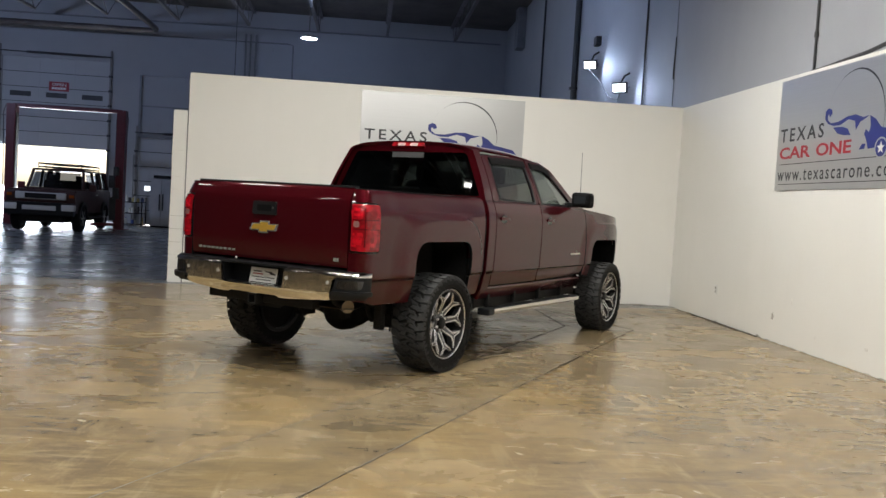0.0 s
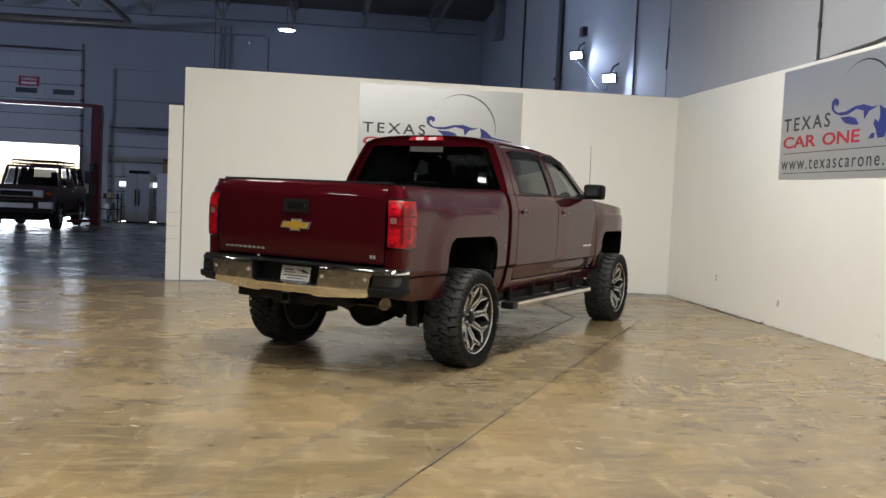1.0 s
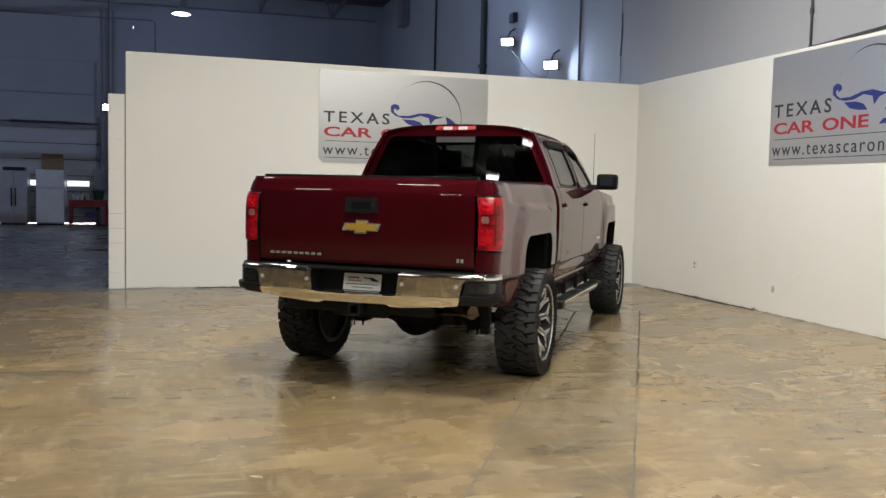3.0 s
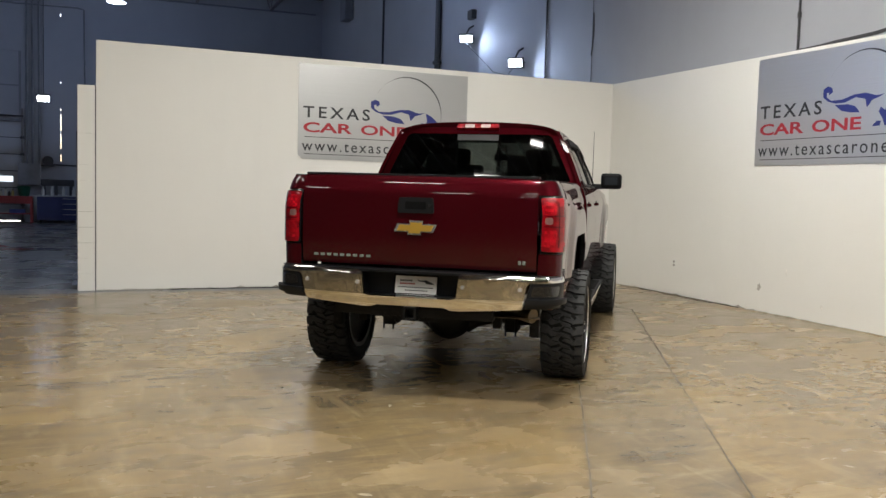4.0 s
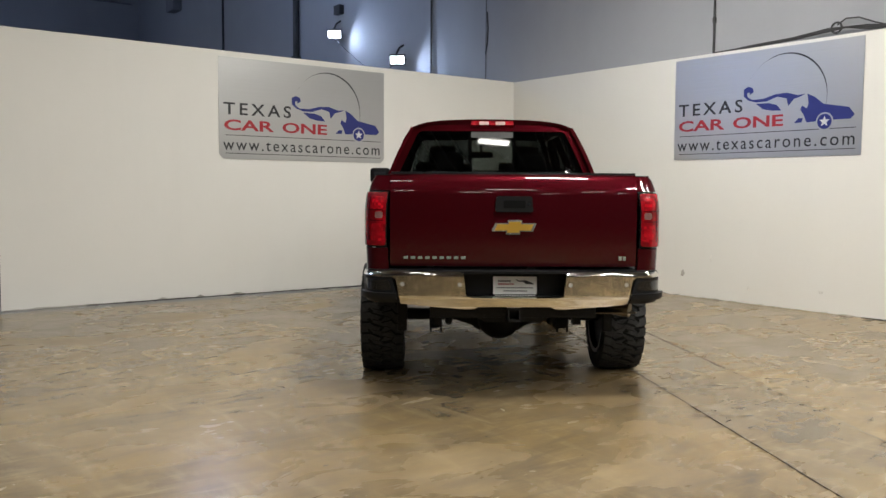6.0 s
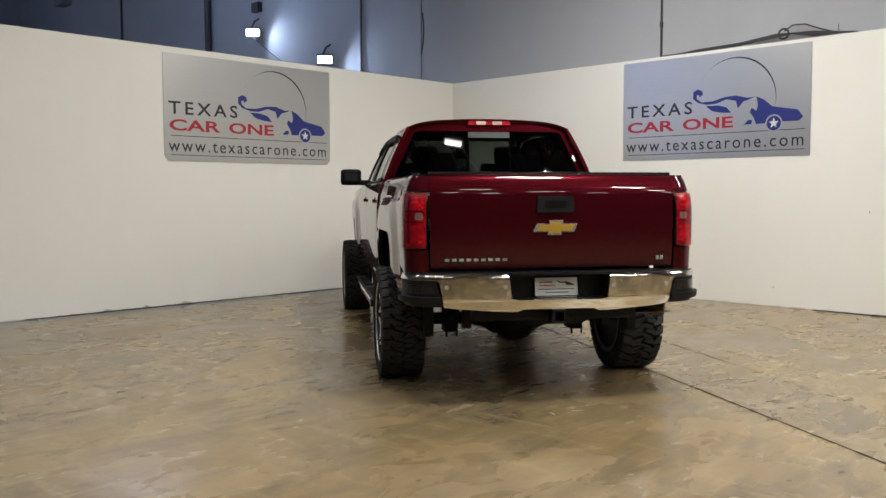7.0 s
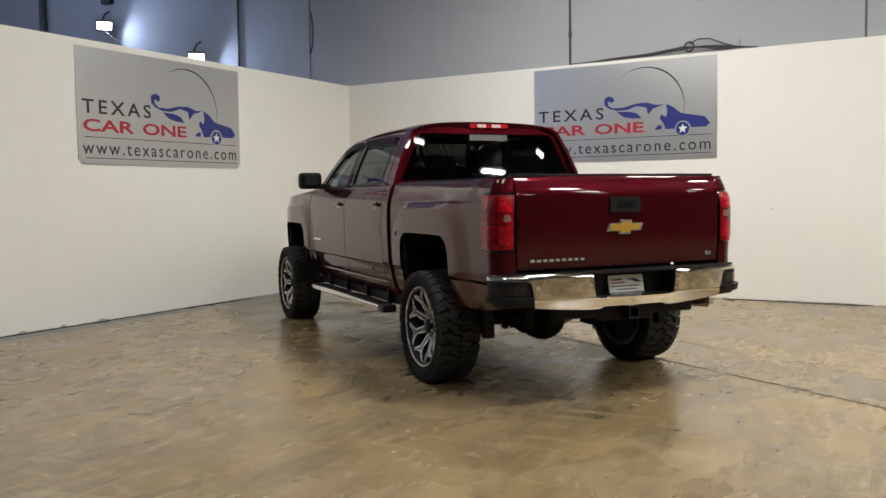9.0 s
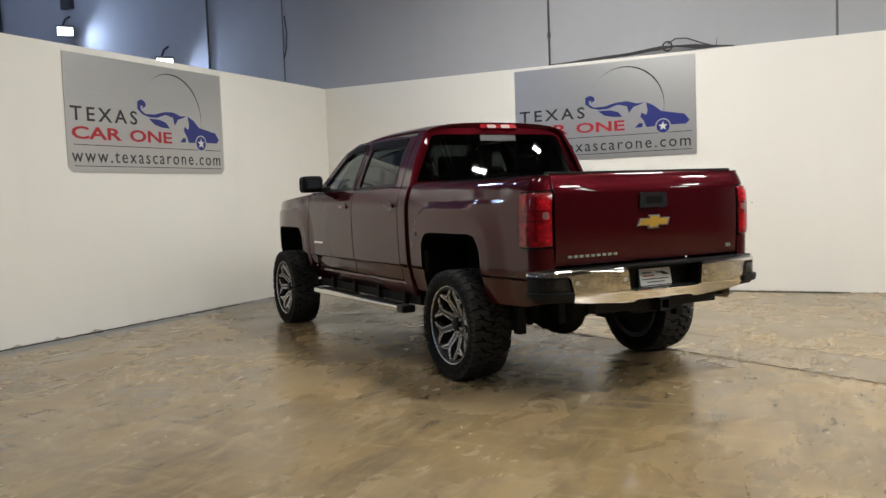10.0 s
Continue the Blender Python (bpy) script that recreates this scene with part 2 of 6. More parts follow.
def lathe(prof, n=32, axis="z", centre=(0, 0, 0), close=False):
    return add_lathe(bmesh.new(), prof, n, axis, centre, close)


def add_tube(bm, path, r, n=8, mi=0):
    """A round tube along a path of points."""
    path = [Vector(p) for p in path]
    rings = []
    side = None
    for i, p in enumerate(path):
        d = (path[min(i + 1, len(path) - 1)] - path[max(i - 1, 0)]).normalized()
        if side is None:
            side = d.orthogonal().normalized()
        side = (side - d * side.dot(d)).normalized()
        up = d.cross(side)
        rr = r[i] if isinstance(r, (list, tuple)) else r
        rings.append([bm.verts.new(p + rr * (math.cos(2 * math.pi * k / n) * side + math.sin(2 * math.pi * k / n) * up)) for k in range(n)])
    for a, b in zip(rings, rings[1:]):
        for k in range(n):
            f = bm.faces.new((a[k], a[(k + 1) % n], b[(k + 1) % n], b[k]))
            f.material_index = mi
    for ring in (rings[0], rings[-1]):
        bm.faces.new(ring).material_index = mi
    return bm


def tube(path, r, n=8):
    return add_tube(bmesh.new(), path, r, n)


def wall_with_holes(axis, at, thick, u0, u1, z0, z1, holes):
    """A thick wall in strips round its openings (u0, u1, z0, z1); axis is the one that it stands across."""
    bm = bmesh.new()
    us = sorted({u0, u1, *[h[0] for h in holes], *[h[1] for h in holes]})
    for a, b in zip(us, us[1:]):
        cuts = sorted((h[2], h[3]) for h in holes if h[0] <= a and h[1] >= b)
        z = z0
        for c, d in cuts + [(z1, z1)]:
            if c > z:
                if axis == "y":
                    add_box(bm, a, b, at, at + thick, z, c)
                else:
                    add_box(bm, at, at + thick, a, b, z, c)
            z = d
    bmesh.ops.remove_doubles(bm, verts=bm.verts, dist=1e-4)
    return bm


def structure(name, bm, material, label, category, smooth=None):
    return tagged(part(name, bm, material, None, "", smooth), label, category, kind="structure")


# ---- the building ----
X_E, X_W, Y_N, Y_S, Z_R = 4.75, -19.0, 33.2, -16.0, 8.3
DOOR_A = (-13.95, -10.10, 0.0, 6.0)
DOOR_B = (-8.95, -5.35, 0.0, 5.6)
SLITS = [(-4.14, -4.115, a, b) for a, b in ((2.02, 2.26), (2.45, 2.95), (3.05, 3.62), (3.72, 3.80), (4.62, 4.70), (6.82, 6.95), (7.05, 7.10))]
ground = structure("ground", box(-150, 150, Y_N + 0.25, 240, -0.5, -0.03), surface("yard_concrete", (0.74, 0.73, 0.70), 0.8, vary=0.2, scale=0.3), "pale concrete yard outside the open garage door", "ground")
floor = structure("floor", box(X_W, X_E, Y_S, 13.25, -0.2, 0.0), M_FLOOR, "tan mottled sealed concrete floor of the display bay", "floor")
floor_far = structure("floor_1", box(X_W, X_E, 13.25, Y_N + 0.25, -0.2, 0.0), M_FLOOR_FAR, "grey sealed concrete floor of the workshop", "floor")
structure("wall_north", wall_with_holes("y", Y_N, 0.25, X_W, X_E, 0, Z_R, [DOOR_A, DOOR_B] + SLITS), M_GREYWALL, "grey painted far wall of the workshop with two garage doors", "wall")
structure("wall_east", box(X_E, X_E + 0.25, Y_S, Y_N + 0.25, 0, Z_R), M_GREYWALL, "tall grey painted concrete side wall", "wall")
# two unseen walls added to close the hall, dark so the truck mirrors less light
structure("unseen_wall_west", box(X_W - 0.25, X_W, Y_S, Y_N + 0.25, 0, Z_R), M_DARKWALL, "unseen side wall added to close the hall, dark for the truck's reflections", "wall")
structure("unseen_wall_south", box(X_W - 0.25, X_E + 0.25, Y_S - 0.25, Y_S, 0, Z_R), M_DARKWALL, "unseen end wall added to close the hall, dark for the truck's reflections", "wall")
structure("ceiling", box(X_W - 0.25, X_E + 0.25, Y_S - 0.25, Y_N + 0.25, Z_R, Z_R + 0.2), M_ROOF, "dark metal roof deck", "ceiling")

WALL_Y, WALL_X, WALL_H = 13.54, 4.63, 3.21
structure("wall_display_back", box(-3.12, WALL_X, WALL_Y, WALL_Y + 0.12, 0, WALL_H, 0.004), M_WHITE, "white painted partition wall behind the truck, scuffed at its foot", "partition wall")
structure("wall_display_side", box(WALL_X, X_E - 0.003, Y_S, WALL_Y + 0.12, 0, WALL_H, 0.004), M_WHITE, "white painted side wall with scuffs near the floor", "partition wall")

# ---- floor joints, trench patch, floor marks ----
def strip(path, w, z=0.0015, rnd=None, taper=False):
    """A narrow uneven band on the floor along a path."""
    bm = bmesh.new()
    pts = []
    for (x0, y0), (x1, y1) in zip(path, path[1:]):
        k = max(2, int(math.hypot(x1 - x0, y1 - y0) / 0.12))
        pts += [(x0 + (x1 - x0) * i / k, y0 + (y1 - y0) * i / k) for i in range(k)]
    pts.append(path[-1])
    rows = []
    for i, p in enumerate(pts):
        a, b = Vector(pts[max(0, i - 1)]), Vector(pts[min(len(pts) - 1, i + 1)])
        d = (b - a).normalized()
        n = Vector((-d.y, d.x))
        j = (rnd.uniform(-0.4, 0.4) * w) if rnd else 0
        hw = 0.5 * w * (rnd.uniform(0.6, 1.4) if rnd else 1)
        if taper:
            hw *= max(0.08, math.sin(math.pi * i / max(1, len(pts) - 1)))
        c = Vector(p) + n * j
        rows.append([bm.verts.new((*(c + n * hw), z)), bm.verts.new((*(c - n * hw), z))])
    for r, s in zip(rows, rows[1:]):
        bm.faces.new((r[0], s[0], s[1], r[1]))
    return bm


M_STAIN = surface("dark_floor_stain", (0.03, 0.026, 0.02), 0.3, vary=0.4, scale=12)
M_CRACK = surface("dark_crack", (0.034, 0.028, 0.020), 0.7, vary=0.5, scale=6)
M_WHITECHIP = surface("white_floor_patch", (0.52, 0.49, 0.43), 0.6, vary=0.25, scale=20)
M_CHIP = surface("pale_floor_chip", (0.31, 0.26, 0.17), 0.6, vary=0.3, scale=20)

rj = random.Random(11)
DIR = Vector((0.5, 0.866))
L1, L2 = Vector((3.07, 10.55)), Vector((2.20, 10.57))
end1, end2 = L1 - DIR * 13.0, L2 - DIR * 13.0
patch = bmesh.new()
add_prism(patch, [tuple(L1), tuple(L2), tuple(end2), tuple(end1)], 0.003, "z", 0.0005)
structure("trench_patch", patch, M_TRENCH, "long concrete patch strip filled into the floor", "floor patch")
for nm, path, w in (("floor_joint", [tuple(L1 - DIR * 4.5), tuple(end1)], 0.008), ("floor_joint", [tuple(L2 - DIR * 3.2), tuple(end2)], 0.008), ("floor_crack", [tuple(L1), tuple(L1 - DIR * 4.5)], 0.013), ("floor_crack", [tuple(L2), tuple(L2 - DIR * 3.2)], 0.016), ("floor_joint", [tuple(L1), tuple(L2)], 0.007),
                    ("floor_crack", [(3.05, 10.60), (2.78, 11.2), (2.45, 11.9), (2.18, 12.26)], 0.016), ("floor_crack", [(2.20, 10.57), (2.17, 11.4), (2.14, 12.2)], 0.020)):
    structure(nm, strip(path, w, 0.0055, rj), M_CRACK if nm == "floor_crack" else M_JOINT, "dark uneven joint in the concrete floor", "floor joint")
structure("floor_edge", strip([(-19, 13.25), (-3.36, 13.25)], 0.02, 0.002, rj), M_JOINT, "joint between the tan and the grey floor", "floor joint")


def blot(x, y, r, squash, seed, z=0.001):
    rb = random.Random(seed)
    bm = bmesh.new()
    n = 14
    a0 = rb.uniform(0, 6)
    vs = []
    for i in range(n):
        a = 2 * math.pi * i / n
        rr = r * rb.uniform(0.55, 1.25)
        u, v = rr * math.cos(a), rr * squash * math.sin(a)
        vs.append(bm.verts.new((x + u * math.cos(a0) - v * math.sin(a0), y + u * math.sin(a0) + v * math.cos(a0), z)))
    bm.faces.new(vs)
    return bm


for i, (x, y, r) in enumerate(((3.10, 5.82, 0.05), (-0.33, 6.80, 0.05), (-1.01, 6.44, 0.045), (-2.83, 6.60, 0.04), (-0.20, 5.88, 0.05), (3.21, 5.86, 0.045), (-2.37, 7.73, 0.05), (3.0, 8.6, 0.04), (2.5, 7.1, 0.03), (3.6, 9.2, 0.04), (1.1, 4.6, 0.03), (-4.4, 8.1, 0.05), (3.9, 7.4, 0.05))):
    tagged(part("floor_mark", blot(x, y, 0.6 * r, 0.45, 40 + i, 0.006 if abs(Vector((x, y)).dot(Vector((0.866, -0.5))) + 2.98) < 0.45 else 0.001), M_STAIN), "small dark mark on the concrete floor", "floor mark", "floor marks", "structure")
for i, (x, y, r) in enumerate(((-1.36, 6.91, 0.045), (-3.3, 6.2, 0.06), (-2.0, 5.4, 0.05), (-0.6, 5.2, 0.06), (-4.2, 6.8, 0.05), (-3.7, 8.4, 0.05), (0.6, 5.0, 0.05), (2.2, 12.0, 0.10), (1.7, 11.2, 0.14), (0.9, 11.0, 0.09), (2.7, 11.2, 0.08), (1.82, 10.2, 0.13))):
    tagged(part("floor_chip", blot(x, y, 0.8 * r, 0.35, 90 + i, 0.006 if abs(Vector((x, y)).dot(Vector((0.866, -0.5))) + 2.98) < 0.45 else 0.0012), M_WHITECHIP if r >= 0.08 else M_CHIP), "pale worn patch in the concrete floor", "floor mark", "floor chips", "structure")
puddle_mat = surface("wet_floor", (0.02, 0.021, 0.024), 0.06, vary=0.3, bump=0)
for i, (x, y, r, s) in enumerate(((-4.25, 20.7, 0.75, 0.45), (-5.0, 21.6, 0.5, 0.4), (-4.6, 19.6, 0.3, 0.4), (-4.47, 10.66, 0.12, 0.4), (-6.5, 14.6, 0.25, 0.4))):
    tagged(part("wet_patch", blot(x, y, r, s, 130 + i, 0.0015), puddle_mat), "dark wet patch on the workshop floor", "wet patch", "wet patches", "structure")

# ---- white walls: pier, skirting gaps, marks, outlet ----
M_SCUFF = surface("grey_scuff", (0.66, 0.635, 0.59), 0.8, vary=0.35, scale=14)
M_SCUFFD = surface("dark_scuff", (0.36, 0.335, 0.295), 0.8, vary=0.4, scale=14)
pier = structure("pier_wall", box(-3.34, -3.135, WALL_Y - 0.02, WALL_Y + 0.20, 0, 2.63, 0.006), M_WHITE, "white painted concrete block pier", "pier")
for z in (0.22, 0.42, 0.62, 0.82, 1.02, 1.42, 1.62, 2.02):
    part("block_joint", box(-3.337, -3.138, WALL_Y - 0.0225, WALL_Y - 0.019, z, z + 0.004), M_SCUFFD if z in (0.62, 0.82, 1.02) else M_SCUFF, pier)
structure("wall_gap", box(-3.134, -3.121, WALL_Y + 0.01, WALL_Y + 0.10, 0, 2.63), M_DARKWALL, "narrow dark gap beside the pier", "trim")
rb = random.Random(3)


def wall_foot(name, path, horizontal_axis):
    """A ragged dirty line where the wall meets the floor."""
    bm = bmesh.new()
    a, b, at = path
    k = int(abs(b - a) / 0.07)
    prev = None
    for i in range(k + 1):
        u = a + (b - a) * i / k
        h = 0.006 + 0.014 * rb.random() ** 2 + (0.02 if rb.random() > 0.97 else 0)
        lo, hi = ((u, at, 0.0), (u, at, h)) if horizontal_axis == "x" else ((at, u, 0.0), (at, u, h))
        cur = (bm.verts.new(lo), bm.verts.new(hi))
        if prev:
            bm.faces.new((prev[0], cur[0], cur[1], prev[1]))
        prev = cur
    return structure(name, bm, M_SCUFFD, "dirty ragged line along the foot of the wall", "trim")


wall_foot("baseboard", (-3.1, 4.62, WALL_Y - 0.003), "x")
wall_foot("baseboard_1", (-8.8, 13.5, WALL_X - 0.003), "y")
M_DARKTRIM = surface("dark_rubber_strip", (0.025, 0.022, 0.02), 0.7)
for x0, x1 in ((-2.2, -0.50), (-0.48, 0.78), (0.82, 2.2)):
    tagged(part("cable_cover", box(x0, x1, WALL_Y - 0.03, WALL_Y - 0.004, 0, 0.009, 0.003), M_DARKTRIM), "thin dark strip on the floor along the wall", "floor strip", "floor strips")
for y0, y1 in ((10.4, 12.6), (5.84, 7.6)):
    tagged(part("cable_cover", box(WALL_X - 0.03, WALL_X - 0.004, y0, y1, 0, 0.012, 0.004), M_DARKTRIM), "thin dark strip on the floor along the wall", "floor strip", "floor strips")


def wall_blot(y, z, r, tall, seed, mat, name="wall_scuff"):
    bm = blot(0, 0, r, 1.0, seed, 0)
    for v in bm.verts:
        v.co = Vector((WALL_X - 0.002, y + v.co.x, z + v.co.y * tall))
    tagged(part(name, bm, mat), "grey scuff mark on the white wall", "scuff mark", "wall scuffs", "structure")


for i, (y, z, r, tall, mt) in enumerate(((10.06, 0.31, 0.040, 1.3, M_SCUFFD), (9.62, 0.54, 0.010, 5, M_SCUFF), (9.05, 0.19, 0.018, 2.2, M_SCUFF), (8.1, 0.24, 0.03, 0.7, M_SCUFF), (7.0, 1.17, 0.010, 1.2, M_SCUFFD))):
    wall_blot(y, z, r, tall, 200 + i, mt)
outlet = thing("wall_outlet", "white double power outlet low on the white wall", "power outlet", pose(WALL_X, 11.77, 0.46))
part("cover_plate", box(-0.008, 0.0, -0.042, 0.042, -0.066, 0.066, 0.003), M_OFFWHITE, outlet)
for z in (-0.025, 0.025):
    s = part("socket", box(-0.0105, -0.007, -0.018, 0.018, z - 0.017, z + 0.017, 0.003), M_SCUFFD, outlet)
    for y in (-0.006, 0.006):
        part("slot", box(-0.0115, -0.010, y - 0.0015, y + 0.0015, z - 0.006, z + 0.006), M_BLACKTXT, s)


# ---- the two signs ----
def lettering(name, text, u, v, w, h, material, parent, bold=0.0, spacing=1.0):
    """Words in the built-in font, stretched to a width and cap height, standing proud of the sign."""
    c = bpy.data.curves.new(name, "FONT")
    c.body, c.extrude, c.offset, c.space_character = text, 0.02, bold, spacing
    c.resolution_u = 3
    tmp = bpy.data.objects.new(name, c)
    scene.collection.objects.link(tmp)
    me = bpy.data.meshes.new_from_object(tmp)
    bpy.data.objects.remove(tmp)
    xs, ys = [q.co.x for q in me.vertices], [q.co.y for q in me.vertices]
    x0, x1 = min(xs), max(xs)
    y0, y1 = (0.0, 0.70) if text.islower() else (min(ys), max(ys))
    for q in me.vertices:
        q.co = Vector((u + (q.co.x - x0) / (x1 - x0) * w, -0.006 - 0.1 * q.co.z, v + (q.co.y - y0) / (y1 - y0) * h))
    me.materials.clear()
    me.materials.append(material)
    ob = new(name, me)
    ob.parent = parent
    return ob


SW, SH = 2.565, 1.325


def add_sign(m, cut):
    s = thing("wall_sign", "brushed aluminium sign with black and red lettering on the white wall", "sign", m, "dealer signs")
    line = [(0, cut), (cut, 0), (SW - cut, 0), (SW, cut), (SW, SH), (0, SH)] if cut else [(0, 0), (SW, 0), (SW, SH), (0, SH)]
    part("panel", prism(line, 0.004, "y", -0.006), M_BRUSHED, s)
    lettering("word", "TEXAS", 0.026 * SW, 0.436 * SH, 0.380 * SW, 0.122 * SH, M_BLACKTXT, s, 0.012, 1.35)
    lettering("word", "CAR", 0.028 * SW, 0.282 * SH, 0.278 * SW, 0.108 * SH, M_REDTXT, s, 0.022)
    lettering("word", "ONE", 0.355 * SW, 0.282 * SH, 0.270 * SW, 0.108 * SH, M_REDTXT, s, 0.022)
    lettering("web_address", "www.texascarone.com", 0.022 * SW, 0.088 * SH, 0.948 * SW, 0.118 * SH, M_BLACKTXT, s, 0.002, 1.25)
    for v in (0.232, 0.052):
        part("rule", box(0.035 * SW, 0.975 * SW, -0.0085, -0.0055, v * SH, v * SH + 0.008), M_BLACKTXT, s)
    arc = bmesh.new()
    pts = []
    for i in range(41):
        a = radians(150 - 4.05 * i)
        pts.append(((0.628 * SW) + 0.536 * math.cos(a), 0.532 * SH + 0.536 * math.sin(a), 0.003 + 0.009 * math.sin(math.pi * i / 40)))
    rows = [(arc.verts.new((x - w * 0.6, -0.0085, z - w * 0.6)), arc.verts.new((x + w * 0.6, -0.0085, z + w * 0.6))) for x, z, w in pts]
    for a, b in zip(rows, rows[1:]):
        arc.faces.new((a[0], b[0], b[1], a[1]))
    part("arc", arc, M_BLACKTXT, s)
    tail = [(0.411, 0.648), (0.435, 0.67), (0.459, 0.653), (0.464, 0.617), (0.445, 0.593), (0.442, 0.617), (0.429, 0.611), (0.432, 0.575), (0.457, 0.543), (0.516, 0.544), (0.581, 0.576), (0.639, 0.581), (0.695, 0.55), (0.734, 0.557), (0.71, 0.537), (0.675, 0.518), (0.649, 0.459), (0.639, 0.53), (0.59, 0.552), (0.533, 0.517), (0.482, 0.516), (0.44, 0.538), (0.411, 0.58)]
    leaf = [(0.479, 0.504), (0.548, 0.5), (0.59, 0.477), (0.614, 0.424), (0.565, 0.429), (0.516, 0.449)]
    body = [(0.742, 0.556), (0.781, 0.52), (0.82, 0.455), (0.941, 0.41), (0.967, 0.345), (0.948, 0.31), (0.873, 0.31), (0.742, 0.301), (0.729, 0.365), (0.71, 0.415), (0.718, 0.454), (0.742, 0.425), (0.75, 0.471)]
    foot = [(0.681, 0.302), (0.702, 0.344), (0.723, 0.341), (0.718, 0.303)]
    for sh in (tail, leaf, body, foot):
        part("logo_shape", prism([(u * SW, v * SH) for u, v in sh], 0.002, "y", -0.0085), M_BLUETXT, s, "plain dark blue logo shape")
    cx, cz = 0.829 * SW, 0.300 * SH
    for r, y, mt in ((0.106, -0.0095, M_BRUSHED), (0.088, -0.0105, M_BLUETXT)):
        part("logo_disc", lathe([(r, y), (r, y + 0.002)], 28, "y", (cx, 0, cz)), mt, s)
    star = [((0.066 if i % 2 == 0 else 0.027) * math.sin(math.pi * i / 5), (0.066 if i % 2 == 0 else 0.027) * math.cos(math.pi * i / 5)) for i in range(10)]
    part("logo_star", prism([(cx + a, cz + b) for a, b in star], 0.002, "y", -0.0125), M_OFFWHITE, s)
    return s


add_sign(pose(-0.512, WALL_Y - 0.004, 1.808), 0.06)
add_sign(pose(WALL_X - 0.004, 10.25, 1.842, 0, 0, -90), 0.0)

# ---- conduits, cables and joints on the grey wall ----
M_PIPE = surface("grey_conduit", (0.16, 0.16, 0.17), 0.5, 0.3, vary=0.2)
M_DARKPIPE = surface("dark_pipe", (0.035, 0.035, 0.037), 0.55, vary=0.2)
M_PAINTEDPIPE = surface("painted_pipe", (0.21, 0.215, 0.23), 0.55, vary=0.15)


def wall_pipe(y, r, z0, mat, couplings=()):
    p = tagged(part("wall_conduit", tube([(X_E - r - 0.004, y, z0), (X_E - r - 0.004, y, Z_R - 0.02)], r, 10), mat, None, "", 50), "vertical conduit fixed to the tall grey wall", "conduit", "wall conduits")
    for z in couplings:
        part("coupling", tube([(X_E - r - 0.004, y, z), (X_E - r - 0.004, y, z + 0.07)], r * 1.6, 10), mat, p, "", 50)


wall_pipe(9.74, 0.016, 3.22, M_DARKPIPE, (3.62, 4.6))
wall_pipe(21.35, 0.075, 0.0, M_DARKPIPE, (4.5,))
wall_pipe(25.8, 0.03, 0.0, M_DARKPIPE)
wall_pipe(16.0, 0.018, 0.0, M_DARKPIPE)
structure("wall_joint", box(X_E - 0.006, X_E - 0.001, 5.96, 5.99, 3.2, Z_R), M_DARKWALL, "dark vertical joint in the grey wall", "trim")
structure("wall_joint_1", box(X_E - 0.006, X_E - 0.001, 14.4, 14.42, 0.0, Z_R), M_DARKWALL, "dark vertical joint in the grey wall", "trim")
wc = tagged(part("wall_bracket", tube([(X_E - 0.03, 14.35, 4.5), (X_E - 0.05, 14.3, 4.2), (X_E - 0.05, 14.32, 3.95), (X_E - 0.02, 14.4, 3.8)], 0.012, 6), M_DARKPIPE, None, "", 50), "small dark cable end on the grey wall", "cable")
duct = tagged(part("wall_duct", box(X_E - 0.30, X_E - 0.02, 29.0, 29.6, 6.9, Z_R - 0.02, 0.02), M_PAINTEDPIPE), "grey sheet-metal duct high on the wall", "duct")
cable = thing("cable_bundle", "dark bundle of cables lying along the top of the white wall", "cable", pose(X_E - 0.06, 0, WALL_H))
for k in range(3):
    path = [(0.01 * k - 0.02, 9.7 - 0.1 * k, 0.012), (0.01 * k, 9.2, 0.02 + 0.01 * k), (0.0, 8.6, 0.035 + 0.01 * k), (-0.01, 8.15, 0.07 + 0.015 * k), (0.0, 7.95, 0.09), (0.0, 7.7, 0.08 - 0.02 * k), (0.0, 7.35, 0.03), (0.0, 7.2, 0.012)]
    part("cord", tube(path, 0.011, 6), M_DARKPIPE, cable, "", 50)
part("coil", tube([(0.0, 8.06 + 0.06 * math.cos(a), 0.10 + 0.06 * math.sin(a)) for a in [i * 0.45 for i in range(40)]], 0.012, 6), M_DARKPIPE, cable, "coiled end", 50)
part("loop", tube([(0.0, 8.05, 0.13), (0.0, 7.95, 0.19), (0.0, 7.8, 0.18), (0.0, 7.62, 0.10), (0.0, 7.45, 0.04)], 0.009, 6), M_DARKPIPE, cable, "", 50)
part("wire_stub", tube([(0.0, 7.42, 0.02), (0.0, 7.42, 0.13)], 0.004, 6), M_DARKPIPE, cable)


# ---- lamps ----
M_HOUSING = surface("lamp_housing", (0.10, 0.10, 0.105), 0.5, 0.4, vary=0.15)


